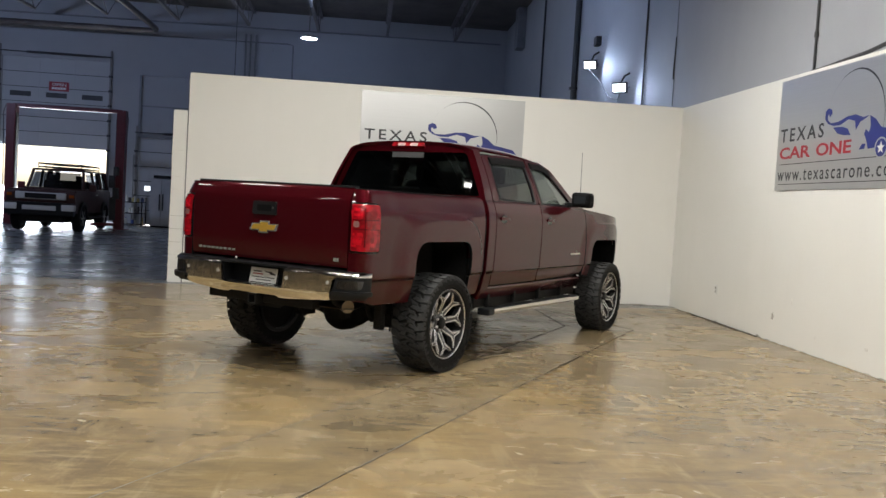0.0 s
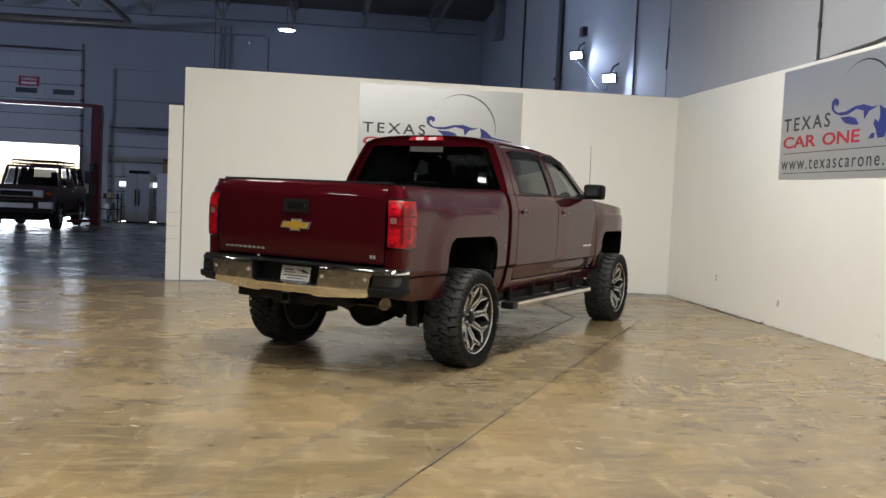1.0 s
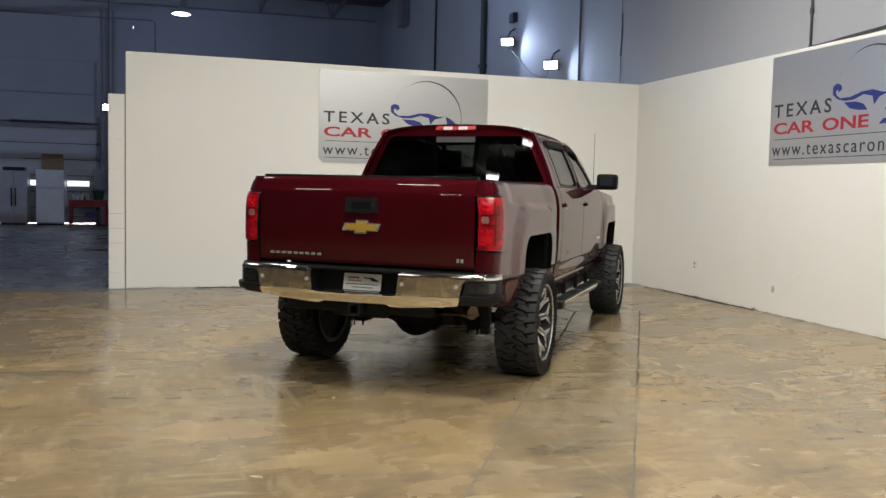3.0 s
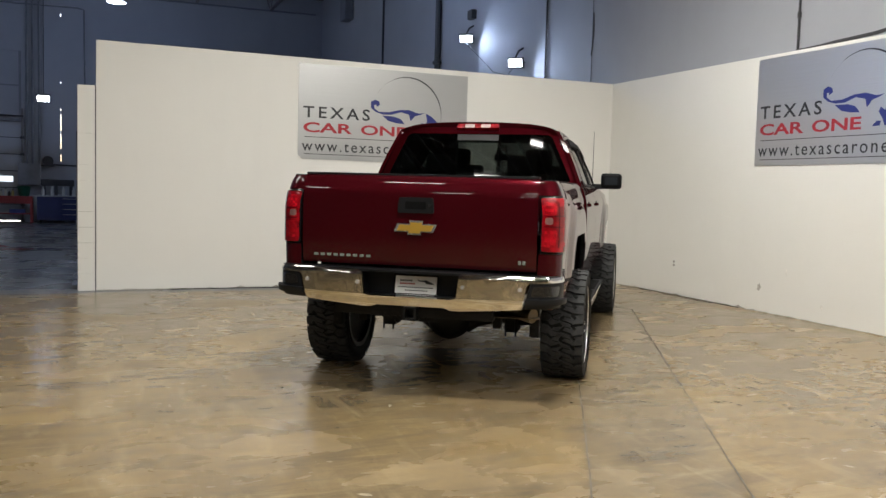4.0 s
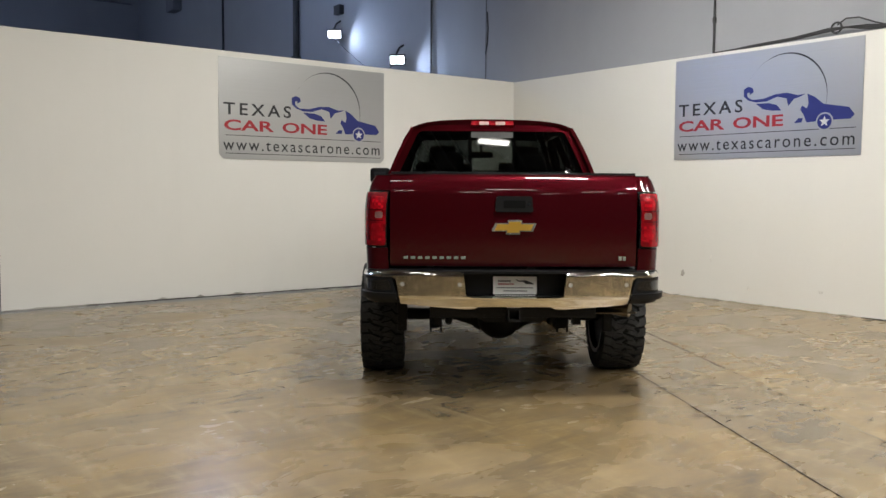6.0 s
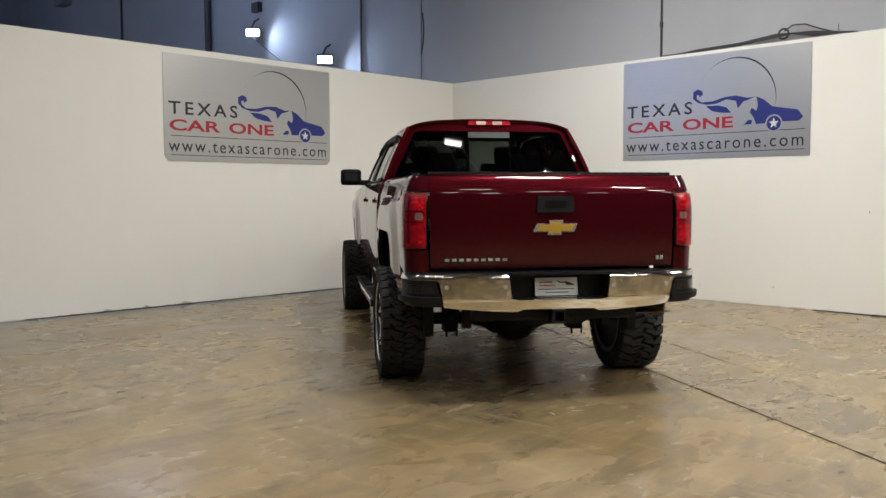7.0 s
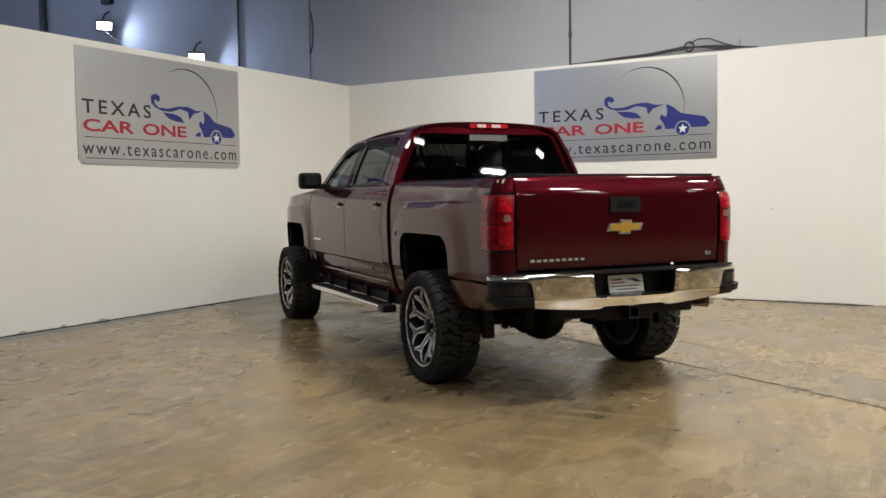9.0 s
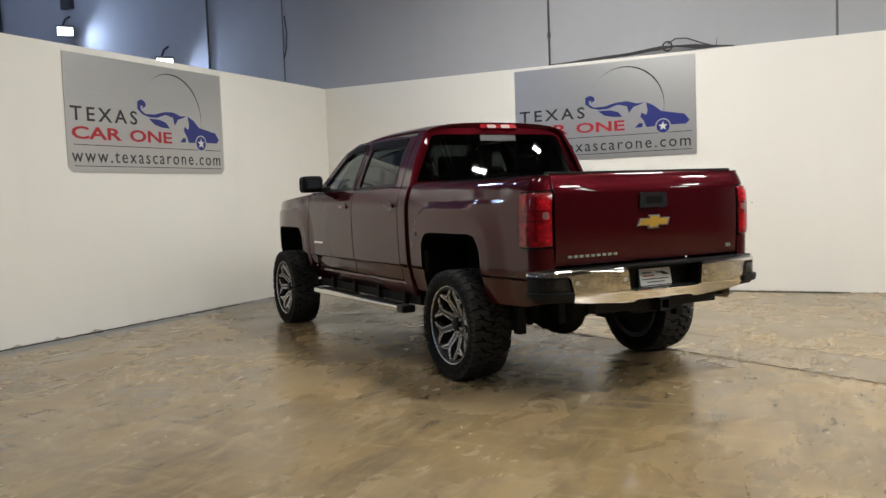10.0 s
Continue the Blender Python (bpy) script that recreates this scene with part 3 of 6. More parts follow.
def add_flood(at, to, hung, cord=()):
    m = look(at, to) @ Matrix.Scale(0.8, 4)
    inv = m.inverted()
    fl = thing("flood_light", "lit LED floodlight in a dark finned housing", "floodlight", m, "workshop floodlights")
    part("housing", box(-0.19, 0.19, -0.135, 0.135, -0.05, 0.05, 0.015), M_HOUSING, fl, "", 40)
    part("lens", box(-0.165, 0.165, -0.09, 0.09, -0.058, -0.050, 0.003), M_LED, fl, "bright white lens")
    for i in range(7):
        part("cooling_fin", box(-0.165 + i * 0.05, -0.157 + i * 0.05, -0.12, 0.12, 0.05, 0.085), M_HOUSING, fl)
    part("bracket", tube([(-0.20, 0, 0.0), (-0.21, 0, 0.09), (-0.18, 0, 0.16), (0.18, 0, 0.16), (0.21, 0, 0.09), (0.20, 0, 0.0)], 0.012, 6), M_HOUSING, fl, "", 50)
    x, y, z = at
    if hung:
        path, r = [(x, y, z), (x, y + 0.12, z + 0.2), (x, y + 0.13, Z_R)], 0.012
    else:
        path, r = [(x + 0.02, y + 0.13, z + 0.05), (x + 0.10, y + 0.10, z + 0.25), (X_E, y + 0.10, z + 0.32)], 0.025
    part("mounting_arm", tube([inv @ Vector(p) for p in path], r, 8), M_DARKPIPE, fl, "", 50)
    if cord:
        part("cord", tube([inv @ Vector(p) for p in cord], 0.010, 6), M_DARKPIPE, fl, "", 50)
    return fl


for i, (at, to, watts) in enumerate(FLOODS):
    add_flood(at, to, i == 2, [(X_E - 0.30, 19.3, 4.75), (X_E - 0.06, 18.9, 4.35), (X_E - 0.05, 18.2, 3.95), (X_E - 0.06, 17.5, 3.80), (X_E - 0.16, 16.95, 3.95)] if i == 0 else ())
tagged(part("junction_box", box(X_E - 0.12, X_E - 0.002, 19.25, 19.5, 5.25, 5.45, 0.01), M_DARKPIPE), "small dark junction box above a floodlight", "junction box")


def add_bay(x, y, z, label, group, lens):
    b = thing("high_bay_light", label, "ceiling lamp", pose(x, y, z), group)
    part("housing", lathe([(0.09, 0.15), (0.13, 0.13), (0.15, 0.075), (0.26, 0.05), (0.285, 0.02), (0.285, -0.035), (0.26, -0.035)], 28, "z"), M_LAMPGREY, b, "", 40)
    part("lens", lathe([(0.25, -0.044), (0.25, -0.036)], 28, "z"), lens, b, "bright white lens")
    for i in range(12):
        a = math.pi * i / 6
        part("cooling_fin", tube([(0.14 * math.cos(a), 0.14 * math.sin(a), 0.085), (0.25 * math.cos(a), 0.25 * math.sin(a), 0.058)], 0.008, 5), M_LAMPGREY, b)
    part("stem", tube([(0, 0, 0.14), (0, 0, Z_R - z)], 0.016, 8), M_STEEL, b)


M_LAMPGREY = surface("pale_lamp_housing", (0.42, 0.42, 0.43), 0.45, 0.2, vary=0.1)
# the two added fill lamps get the same housing
for x, y, z, watts in BAYS_AND_FILL:
    add_bay(x, y, z, "round lit high-bay lamp under the workshop roof; two of three added as unseen fill", "workshop high-bay lamps", M_LED)
for x, y, watts in LAMPS:
    b = thing("linear_bay_light", "long lit LED lamp hanging above the display bay", "ceiling lamp", pose(x, y, LAMP_Z, 0, 0, -45), "display bay lamps")
    part("housing", box(-0.46, 0.46, -0.15, 0.15, -0.03, 0.05, 0.012), M_LAMPGREY, b)
    part("lens", box(-0.43, 0.43, -0.13, 0.13, -0.042, -0.031, 0.004), M_TUBE, b, "bright white lens")
    for dx in (-0.38, 0.38):
        part("wire", tube([(dx, 0, 0.04), (dx, 0, Z_R - LAMP_Z)], 0.004, 5), M_STEEL, b)

# ---- roof joists and pipes ----
def joist(x):
    j = thing("roof_joist", "dark steel lattice joist under the roof deck", "roof joist", pose(x, 0, 0), "roof joists")
    part("top_chord", box(-0.06, 0.06, Y_S, Y_N - 0.01, Z_R - 0.09, Z_R - 0.004), M_STEEL, j)
    part("bottom_chord", box(-0.05, 0.05, Y_S, Y_N - 1.3, 7.48, 7.56), M_STEEL, j)
    web = bmesh.new()
    y = Y_N - 0.3
    k = 0
    while y > 6.0:
        a, b = ((0, y, Z_R - 0.09), (0, y - 0.9, 7.52)) if k % 2 == 0 else ((0, y, 7.52), (0, y - 0.9, Z_R - 0.09))
        add_tube(web, [a, b], 0.016, 6)
        y -= 0.9
        k += 1
    part("web", web, M_STEEL, j)


for x in (-17.4, -14.9, -12.4, -9.9, -7.4, -4.9, -2.4, 0.1, 2.6):
    joist(x)
M_DUCTPIPE = surface("dull_brown_pipe", (0.10, 0.085, 0.08), 0.45, 0.4, vary=0.25)
tagged(part("roof_pipe", tube([(-18.5, 32.3, 7.05), (-8.6, 32.3, 7.12), (-8.25, 32.15, 7.12), (-8.15, 31.8, 7.12), (-8.15, 12.0, 7.2)], 0.10, 14), M_DUCTPIPE, None, "", 40), "fat brown exhaust pipe under the roof", "pipe")
tagged(part("wall_pipe_line", tube([(-18.5, Y_N - 0.05, 7.55), (4.5, Y_N - 0.05, 7.75)], 0.03, 8), M_PAINTEDPIPE, None, "", 50), "thin grey pipe along the top of the far wall", "pipe")
tagged(part("wall_pipe_line", tube([(-18.5, Y_N - 0.08, 6.95), (-3.6, Y_N - 0.08, 7.15), (-3.4, Y_N - 0.08, 7.1), (-3.35, Y_N - 0.08, 2.0)], 0.028, 8), M_PAINTEDPIPE, None, "", 50), "grey pipe along the far wall, turned down", "pipe")
for x in (-5.15, -4.98, -4.78):
    tagged(part("wall_pipe_line", tube([(x, Y_N - 0.07, 1.9), (x, Y_N - 0.07, 7.4)], 0.035, 8), M_PAINTEDPIPE, None, "", 50), "vertical grey pipe on the far wall", "pipe", "far wall pipes")

# ---- garage doors in the far wall ----
def garage_door(x0, x1, z0, z1, rows, cols, name, label, lites):
    d = thing(name, label, "garage door", pose(0, 0, 0), "", "structure")
    h = (z1 - z0) / rows
    y = Y_N + 0.10
    for r in range(rows):
        p = part("door_panel", box(x0, x1, y, y + 0.05, z0 + r * h + 0.012, z0 + (r + 1) * h - 0.012, 0.004), M_DOORPANEL, d)
        part("seam", box(x0, x1, y + 0.022, y + 0.048, z0 + (r + 1) * h - 0.014, z0 + (r + 1) * h + 0.014 - (0.014 if r == rows - 1 else 0)), M_DARKPIPE, p)
        part("rail", box(x0, x1, y - 0.02, y + 0.002, z0 + r * h + 0.014, z0 + r * h + 0.07), M_DOORPANEL, p)
        for c in range(cols + 1):
            xc = x0 + 0.04 + (x1 - x0 - 0.08) * c / cols
            part("stile", box(xc - 0.04, xc + 0.04, y - 0.022, y + 0.002, z0 + r * h + 0.01, z0 + (r + 1) * h - 0.01), M_DOORPANEL, p)
        if r in lites:
            for c in range(cols):
                xa = x0 + (x1 - x0) * (c + 0.22) / cols
                xb = x0 + (x1 - x0) * (c + 0.80) / cols
                part("door_window", box(xa, xb, y - 0.012, y + 0.001, z0 + (r + 0.35) * h, z0 + (r + 0.68) * h), lites[r], p)
    for x in (x0 - 0.05, x1 + 0.05):
        part("track", box(x - 0.03, x + 0.03, Y_N - 0.08, Y_N - 0.005, 0, z1 + 0.4), M_STEEL, d)
        for r in range(rows):
            part("hinge", box(x - 0.06, x + 0.06, Y_N - 0.10, Y_N - 0.02, z0 + r * h - 0.04, z0 + r * h + 0.04), M_DARKPIPE, d)
    part("spring_shaft", tube([(x0 - 0.1, Y_N - 0.12, z1 + 0.15), (x0 + 0.9, Y_N - 0.12, z1 + 0.15), (x0 + 0.95, Y_N - 0.12, z1 + 0.15), (x1 - 0.9, Y_N - 0.12, z1 + 0.15), (x1 + 0.1, Y_N - 0.12, z1 + 0.15)], [0.02, 0.02, 0.045, 0.045, 0.02], 8), M_DARKPIPE, d)
    return d


# the pane itself glows, in place of daylight coming through it
M_GLOWLITE = glow("pane_glowing_for_daylight", (0.80, 0.90, 1.0), 0.3)
M_DARKLITE = M_DARKPIPE
door_a = garage_door(DOOR_A[0] - 0.01, DOOR_A[1] + 0.01, 2.72, 6.01, 6, 3, "door_1", "grey sectional garage door, half raised, daylight below it", {3: M_DARKLITE})
door_b = garage_door(DOOR_B[0] - 0.01, DOOR_B[1] + 0.01, 0.01, 3.32, 6, 3, "door_2", "closed grey sectional garage door with panes that glow in place of daylight", {2: M_GLOWLITE})
notice = thing("door_notice", "small red notice with pale writing on the garage door", "sign", pose(-11.92, Y_N + 0.07, 4.98))
part("board", box(-0.36, 0.36, -0.01, 0.0, -0.17, 0.17), surface("notice_red", (0.30, 0.03, 0.04), 0.6), notice)
lettering("word", "OPEN", -0.26, 0.02, 0.52, 0.10, M_OFFWHITE, notice, 0.01).matrix_basis = Matrix.Translation((0, -0.008, 0))
for i in range(5):
    part("text_bar", box(-0.26 + i * 0.105, -0.17 + i * 0.105, -0.016, -0.010, -0.11, -0.03), M_OFFWHITE, notice)

# ---- the pickup truck ----
M_CHROME = surface("chrome", (0.78, 0.76, 0.72), 0.06, 1.0, vary=0.04, scale=4, bump=0)
M_BLACKPLASTIC = surface("black_plastic", (0.007, 0.0075, 0.0085), 0.45, vary=0.2, fine=200, bump=0.2)
M_GLOSSBLACK = surface("gloss_black", (0.008, 0.008, 0.009), 0.12, vary=0.1, bump=0, coat=0.6)
M_CHASSIS = surface("chassis_black", (0.005, 0.0048, 0.0046), 0.6, vary=0.4, wear=0.25)
M_LINER = surface("wheel_arch_liner", (0.003, 0.003, 0.003), 0.9, vary=0.3)
# tread grooves use this darker rubber, so their shade is put into the colour
M_RUBBER = surface("tyre_rubber", (0.005, 0.005, 0.005), 0.75, vary=0.3, scale=9, fine=120, bump=0.3, wear=0.12)
M_TREAD = surface("tread_rubber", (0.032, 0.0322, 0.0322), 0.8, vary=0.35, scale=14, fine=90, bump=0.35, wear=0.3)
M_GUNMETAL = surface("gunmetal_wheel", (0.13, 0.13, 0.135), 0.34, 0.9, vary=0.1, bump=0)
M_SPOKE = surface("machined_spoke", (0.13, 0.13, 0.135), 0.36, 0.9, vary=0.1, bump=0)
M_BARREL = surface("dark_wheel_barrel", (0.03, 0.03, 0.032), 0.45, 0.7, vary=0.2)
M_MILLED = surface("milled_aluminium", (0.72, 0.72, 0.73), 0.28, 1.0, vary=0.08, fine=90, bump=0.05)
M_LENS = lens_mat("red_lens", (0.32, 0.003, 0.009), 30)
M_LENSDARK = surface("dark_red_lens", (0.07, 0.0015, 0.004), 0.14, vary=0.25, scale=18, bump=0.1, coat=1.0)
M_CLEARLENS = surface("clear_lens", (0.19, 0.095, 0.088), 0.12, vary=0.2, scale=30, bump=0.2, coat=1.0)
M_STOPCELL = surface("pale_lamp_cell", (0.50, 0.33, 0.31), 0.15, vary=0.2, scale=30, coat=0.5)
M_GOLD = surface("gold_emblem", (0.62, 0.38, 0.06), 0.32, 0.6, vary=0.04, bump=0)
M_TINT = glass_mat("dark_tinted_glass", (0.034, 0.040, 0.040))
M_TINTMID = glass_mat("tinted_glass", (0.11, 0.125, 0.118))
M_CLEAR = glass_mat("clear_glass", (0.72, 0.78, 0.75))
M_SMOKE = glass_mat("light_tinted_glass", (0.24, 0.27, 0.265))
M_SEAT = surface("dark_seat_cloth", (0.02, 0.02, 0.021), 0.85, vary=0.2, fine=200, bump=0.3)
M_PLATE = surface("white_plate", (0.80, 0.80, 0.78), 0.35, vary=0.04)
M_EXHAUST = surface("exhaust_steel", (0.18, 0.145, 0.10), 0.35, 0.9, vary=0.3, wear=0.4)
M_BADGE = surface("silver_badge", (0.50, 0.49, 0.47), 0.25, 0.7, vary=0.05, bump=0)
M_MATTBLACK = surface("matt_black", (0.004, 0.004, 0.0045), 0.6, vary=0.1, bump=0)
# the dark surroundings it would mirror are put into the base colour
M_MIRRORGLASS = surface("mirror_glass_dark_reflection", (0.02, 0.022, 0.025), 0.08, 0.0, vary=0.05, bump=0)
M_LENSBRIGHT = lens_mat("bright_red_lens", (0.46, 0.004, 0.012), 55)

for rubber in (M_LINER, M_RUBBER, M_TREAD, M_CHASSIS, M_BLACKPLASTIC):
    rubber.node_tree.nodes["Principled BSDF"].inputs["Specular IOR Level"].default_value = 0.25
M_MATTBLACK.node_tree.nodes["Principled BSDF"].inputs["Specular IOR Level"].default_value = 0.1
for lens in (M_LENSDARK, M_CLEARLENS):
    lens.node_tree.nodes["Principled BSDF"].inputs["Specular IOR Level"].default_value = 0.2
    lens.node_tree.nodes["Principled BSDF"].inputs["Coat Weight"].default_value = 0.4

TRUCK = pose(-0.460, 8.009, 0.02, 0, 0, 53.9 - 90)
truck = thing("pickup_truck", "dark red lifted crew-cab pickup truck parked on the concrete floor", "pickup truck", TRUCK)


def curve_of(points):
    """A smooth function through (input, output) points."""
    xs, ys = np.array(points, float).T
    d = np.diff(ys) / np.diff(xs)
    m = np.concatenate([[d[0]], np.where(d[1:] * d[:-1] > 0, 2 * d[1:] * d[:-1] / (d[1:] + d[:-1] + 1e-12), 0), [d[-1]]])

    def at(x):
        i = int(np.clip(np.searchsorted(xs, x) - 1, 0, len(d) - 1))
        h, t = xs[i + 1] - xs[i], (x - xs[i]) / (xs[i + 1] - xs[i])
        return float((1 + 2 * t) * (1 - t) ** 2 * ys[i] + t * (1 - t) ** 2 * h * m[i] + t * t * (3 - 2 * t) * ys[i + 1] + t * t * (t - 1) * h * m[i + 1])
    return at


def sstep(a, b, x):
    t = min(1.0, max(0.0, (x - a) / (b - a)))
    return t * t * (3 - 2 * t)


def rounded(points, radii, n=5):
    """An outline with its corners rounded; one radius for all, or one for each."""
    out, k = [], len(points)
    for i, p in enumerate(points):
        r = radii[i] if isinstance(radii, (list, tuple)) else radii
        p, a, b = Vector(p), Vector(points[i - 1]), Vector(points[(i + 1) % k])
        if r <= 0:
            out.append(tuple(p))
            continue
        da, db = (a - p), (b - p)
        r = min(r, 0.49 * da.length, 0.49 * db.length)
        s, e = p + da.normalized() * r, p + db.normalized() * r
        for j in range(n + 1):
            t = j / n
            out.append(tuple((1 - t) ** 2 * s + 2 * t * (1 - t) * p + t * t * e))
    return out


def skin(name, outline, fmap, material, parent, step=0.03, depth=0.02, label="", hole=None, cuts=(), rim=None):
    """A curved sheet: an outline in (u, v), cut fine, laid on the surface fmap(u, v), with a rolled-in edge."""
    bm = bmesh.new()
    loops = [outline] + ([hole] if hole else [])
    if hole:
        rings = [[bm.verts.new((u, v, 0)) for u, v in lp] for lp in loops]
        edges = [bm.edges.new((r[i], r[(i + 1) % len(r)])) for r in rings for i in range(len(r))]
        bmesh.ops.triangle_fill(bm, edges=edges, use_beauty=True)
    else:
        face = bm.faces.new([bm.verts.new((u, v, 0)) for u, v in outline])
        bmesh.ops.triangulate(bm, faces=[face])
    us, vs = [p[0] for p in outline], [p[1] for p in outline]
    for lo, hi, ax in ((min(us), max(us), 0), (min(vs), max(vs), 1)):
        k = max(1, int(math.ceil((hi - lo) / step)))
        marks = [lo + (hi - lo) * i / k for i in range(1, k)] + [c for c in (cuts if ax else ()) if lo < c < hi]
        for c in marks:
            co, no = ((c, 0, 0), (1, 0, 0)) if ax == 0 else ((0, c, 0), (0, 1, 0))
            bmesh.ops.bisect_plane(bm, geom=bm.verts[:] + bm.edges[:] + bm.faces[:], plane_co=co, plane_no=no, dist=1e-5)
    bmesh.ops.remove_doubles(bm, verts=bm.verts, dist=6e-4)
    bm.normal_update()
    verts, normals, faces, fn = [], [], [], []
    bm.verts.index_update()
    e = 1e-3
    for v in bm.verts:
        u, w = v.co.x, v.co.y
        p = Vector(fmap(u, w))
        n = (Vector(fmap(u + e, w)) - Vector(fmap(u - e, w))).cross(Vector(fmap(u, w + e)) - Vector(fmap(u, w - e))).normalized()
        out = Vector((p.x, p.y - 1.6, p.z - 1.15))
        if n.dot(out) < 0:
            n = -n
        verts.append(p)
        normals.append(n)
    for f in bm.faces:
        idx = [v.index for v in f.verts]
        turn = Vector((0, 0, 0))
        for p, q in zip(idx[1:], idx[2:]):
            turn += (verts[p] - verts[idx[0]]).cross(verts[q] - verts[idx[0]])
        if turn.dot(sum((normals[k] for k in idx), Vector((0, 0, 0)))) < 0:
            idx.reverse()
        faces.append(idx)
        fn.append(None)
    edge = [ed for ed in bm.edges if len(ed.link_faces) == 1]
    ring = {}
    for ed in edge:
        for v in ed.verts:
            if v.index not in ring:
                ring[v.index] = len(verts)
                verts += [verts[v.index].copy(), verts[v.index] - normals[v.index] * depth]
    for ed in edge:
        a, b = ed.verts[0].index, ed.verts[1].index
        faces.append([ring[a], ring[b], ring[b] + 1, ring[a] + 1])
        fn.append(1)
    bm.free()
    me = bpy.data.meshes.new(name)
    me.from_pydata(verts, [], faces)
    me.polygons.foreach_set("use_smooth", [True] * len(me.polygons))
    me.update()
    cn = []
    for poly, flag in zip(me.polygons, fn):
        for li in poly.loop_indices:
            vi = me.loops[li].vertex_index
            cn.append(poly.normal.copy() if flag else normals[vi])
    me.normals_split_custom_set([tuple(c) for c in cn])
    me.materials.append(material)
    if rim:
        me.materials.append(rim)
        me.polygons.foreach_set("material_index", [1 if k else 0 for k in fn])
    ob = new(name, me)
    ob.parent = parent
    if label:
        ob["label"] = label
    return ob


# half width of the body by height, and round the wheel arches
width_at = curve_of([(0.50, 0.880), (0.60, 0.918), (0.70, 0.945), (0.788, 0.961), (0.800, 0.972), (0.95, 0.980), (1.10, 0.984), (1.25, 0.983), (1.34, 0.974), (1.39, 0.962), (1.44, 0.945), (1.475, 0.925), (1.50, 0.90)])
WHEEL_R, WHEEL_F = -0.03, 3.85


def arch(y, z, yc):
    q1, q2 = abs(y - yc) - 0.32, z - 0.945
    return math.hypot(max(q1, 0), max(q2, 0)) + min(max(q1, q2), 0) - 0.145


def side_x(y, z):
    w = width_at(z)
    for yc in (WHEEL_R, WHEEL_F):
        d, front = arch(y, z, yc), sstep(-0.45, 0.0, y - yc)
        edge = front * (1 - sstep(0.185, 0.225, d)) + (1 - front) * (1 - sstep(0.10, 0.34, d))
        w += (0.024 * edge + 0.030 * max(0.0, 0.2 - max(d, 0.0)) * edge) * sstep(1.46, 1.34, z)
    if y < 0.66:
        w -= 0.012 * sstep(1.318, 1.345, z) * sstep(0.62, 0.25, y) * sstep(-0.92, -0.70, y)
    w += 0.013 * sstep(0.70, 0.76, y)
    if y > 3.9:
        w -= 0.16 * ((y - 3.9) / 0.8) ** 2
    return w


def arch_line(yc, n=6, half=0.465, top=1.09, r=0.145, foot=0.60):
    pts = [(yc - half - 0.01, foot), (yc - half, top - r)]
    pts += [(yc - half + r - r * math.cos(a), top - r + r * math.sin(a)) for a in [math.pi / 2 * i / n for i in range(1, n + 1)]]
    pts += [(yc + half - r + r * math.sin(a), top - r + r * math.cos(a)) for a in [math.pi / 2 * i / n for i in range(0, n)]]
    pts += [(yc + half, top - r), (yc + half + 0.01, foot)]
    return pts


U0, RC = -1.07, 0.100     # where the bed's side begins to turn the rear corner


def bed_map(side):
    def at(u, z):
        w = side_x(max(u, U0), z)
        if u >= U0:
            return (side * w, u, z)
        a = min((U0 - u) / RC, math.pi / 2)
        rest = max(0.0, (U0 - u) - RC * math.pi / 2)
        lean = 0.05 * sstep(1.30, 1.52, z)
        return (side * (w - RC + RC * math.cos(a) - rest), U0 - RC * math.sin(a) + lean * math.sin(a), z)
    return at


def side_map(side):
    return lambda u, z: (side * side_x(u, z), u, z)


def house_x(y, z):
    t = (z - 1.47) / 0.50
    return 0.937 - 0.165 * t - 0.065 * t * t - 0.03 * max(0.0, (y - 1.9) / 1.2) ** 2


def house_map(side, out=0.0):
    return lambda u, z: (side * (house_x(u, z) + out), u, z)


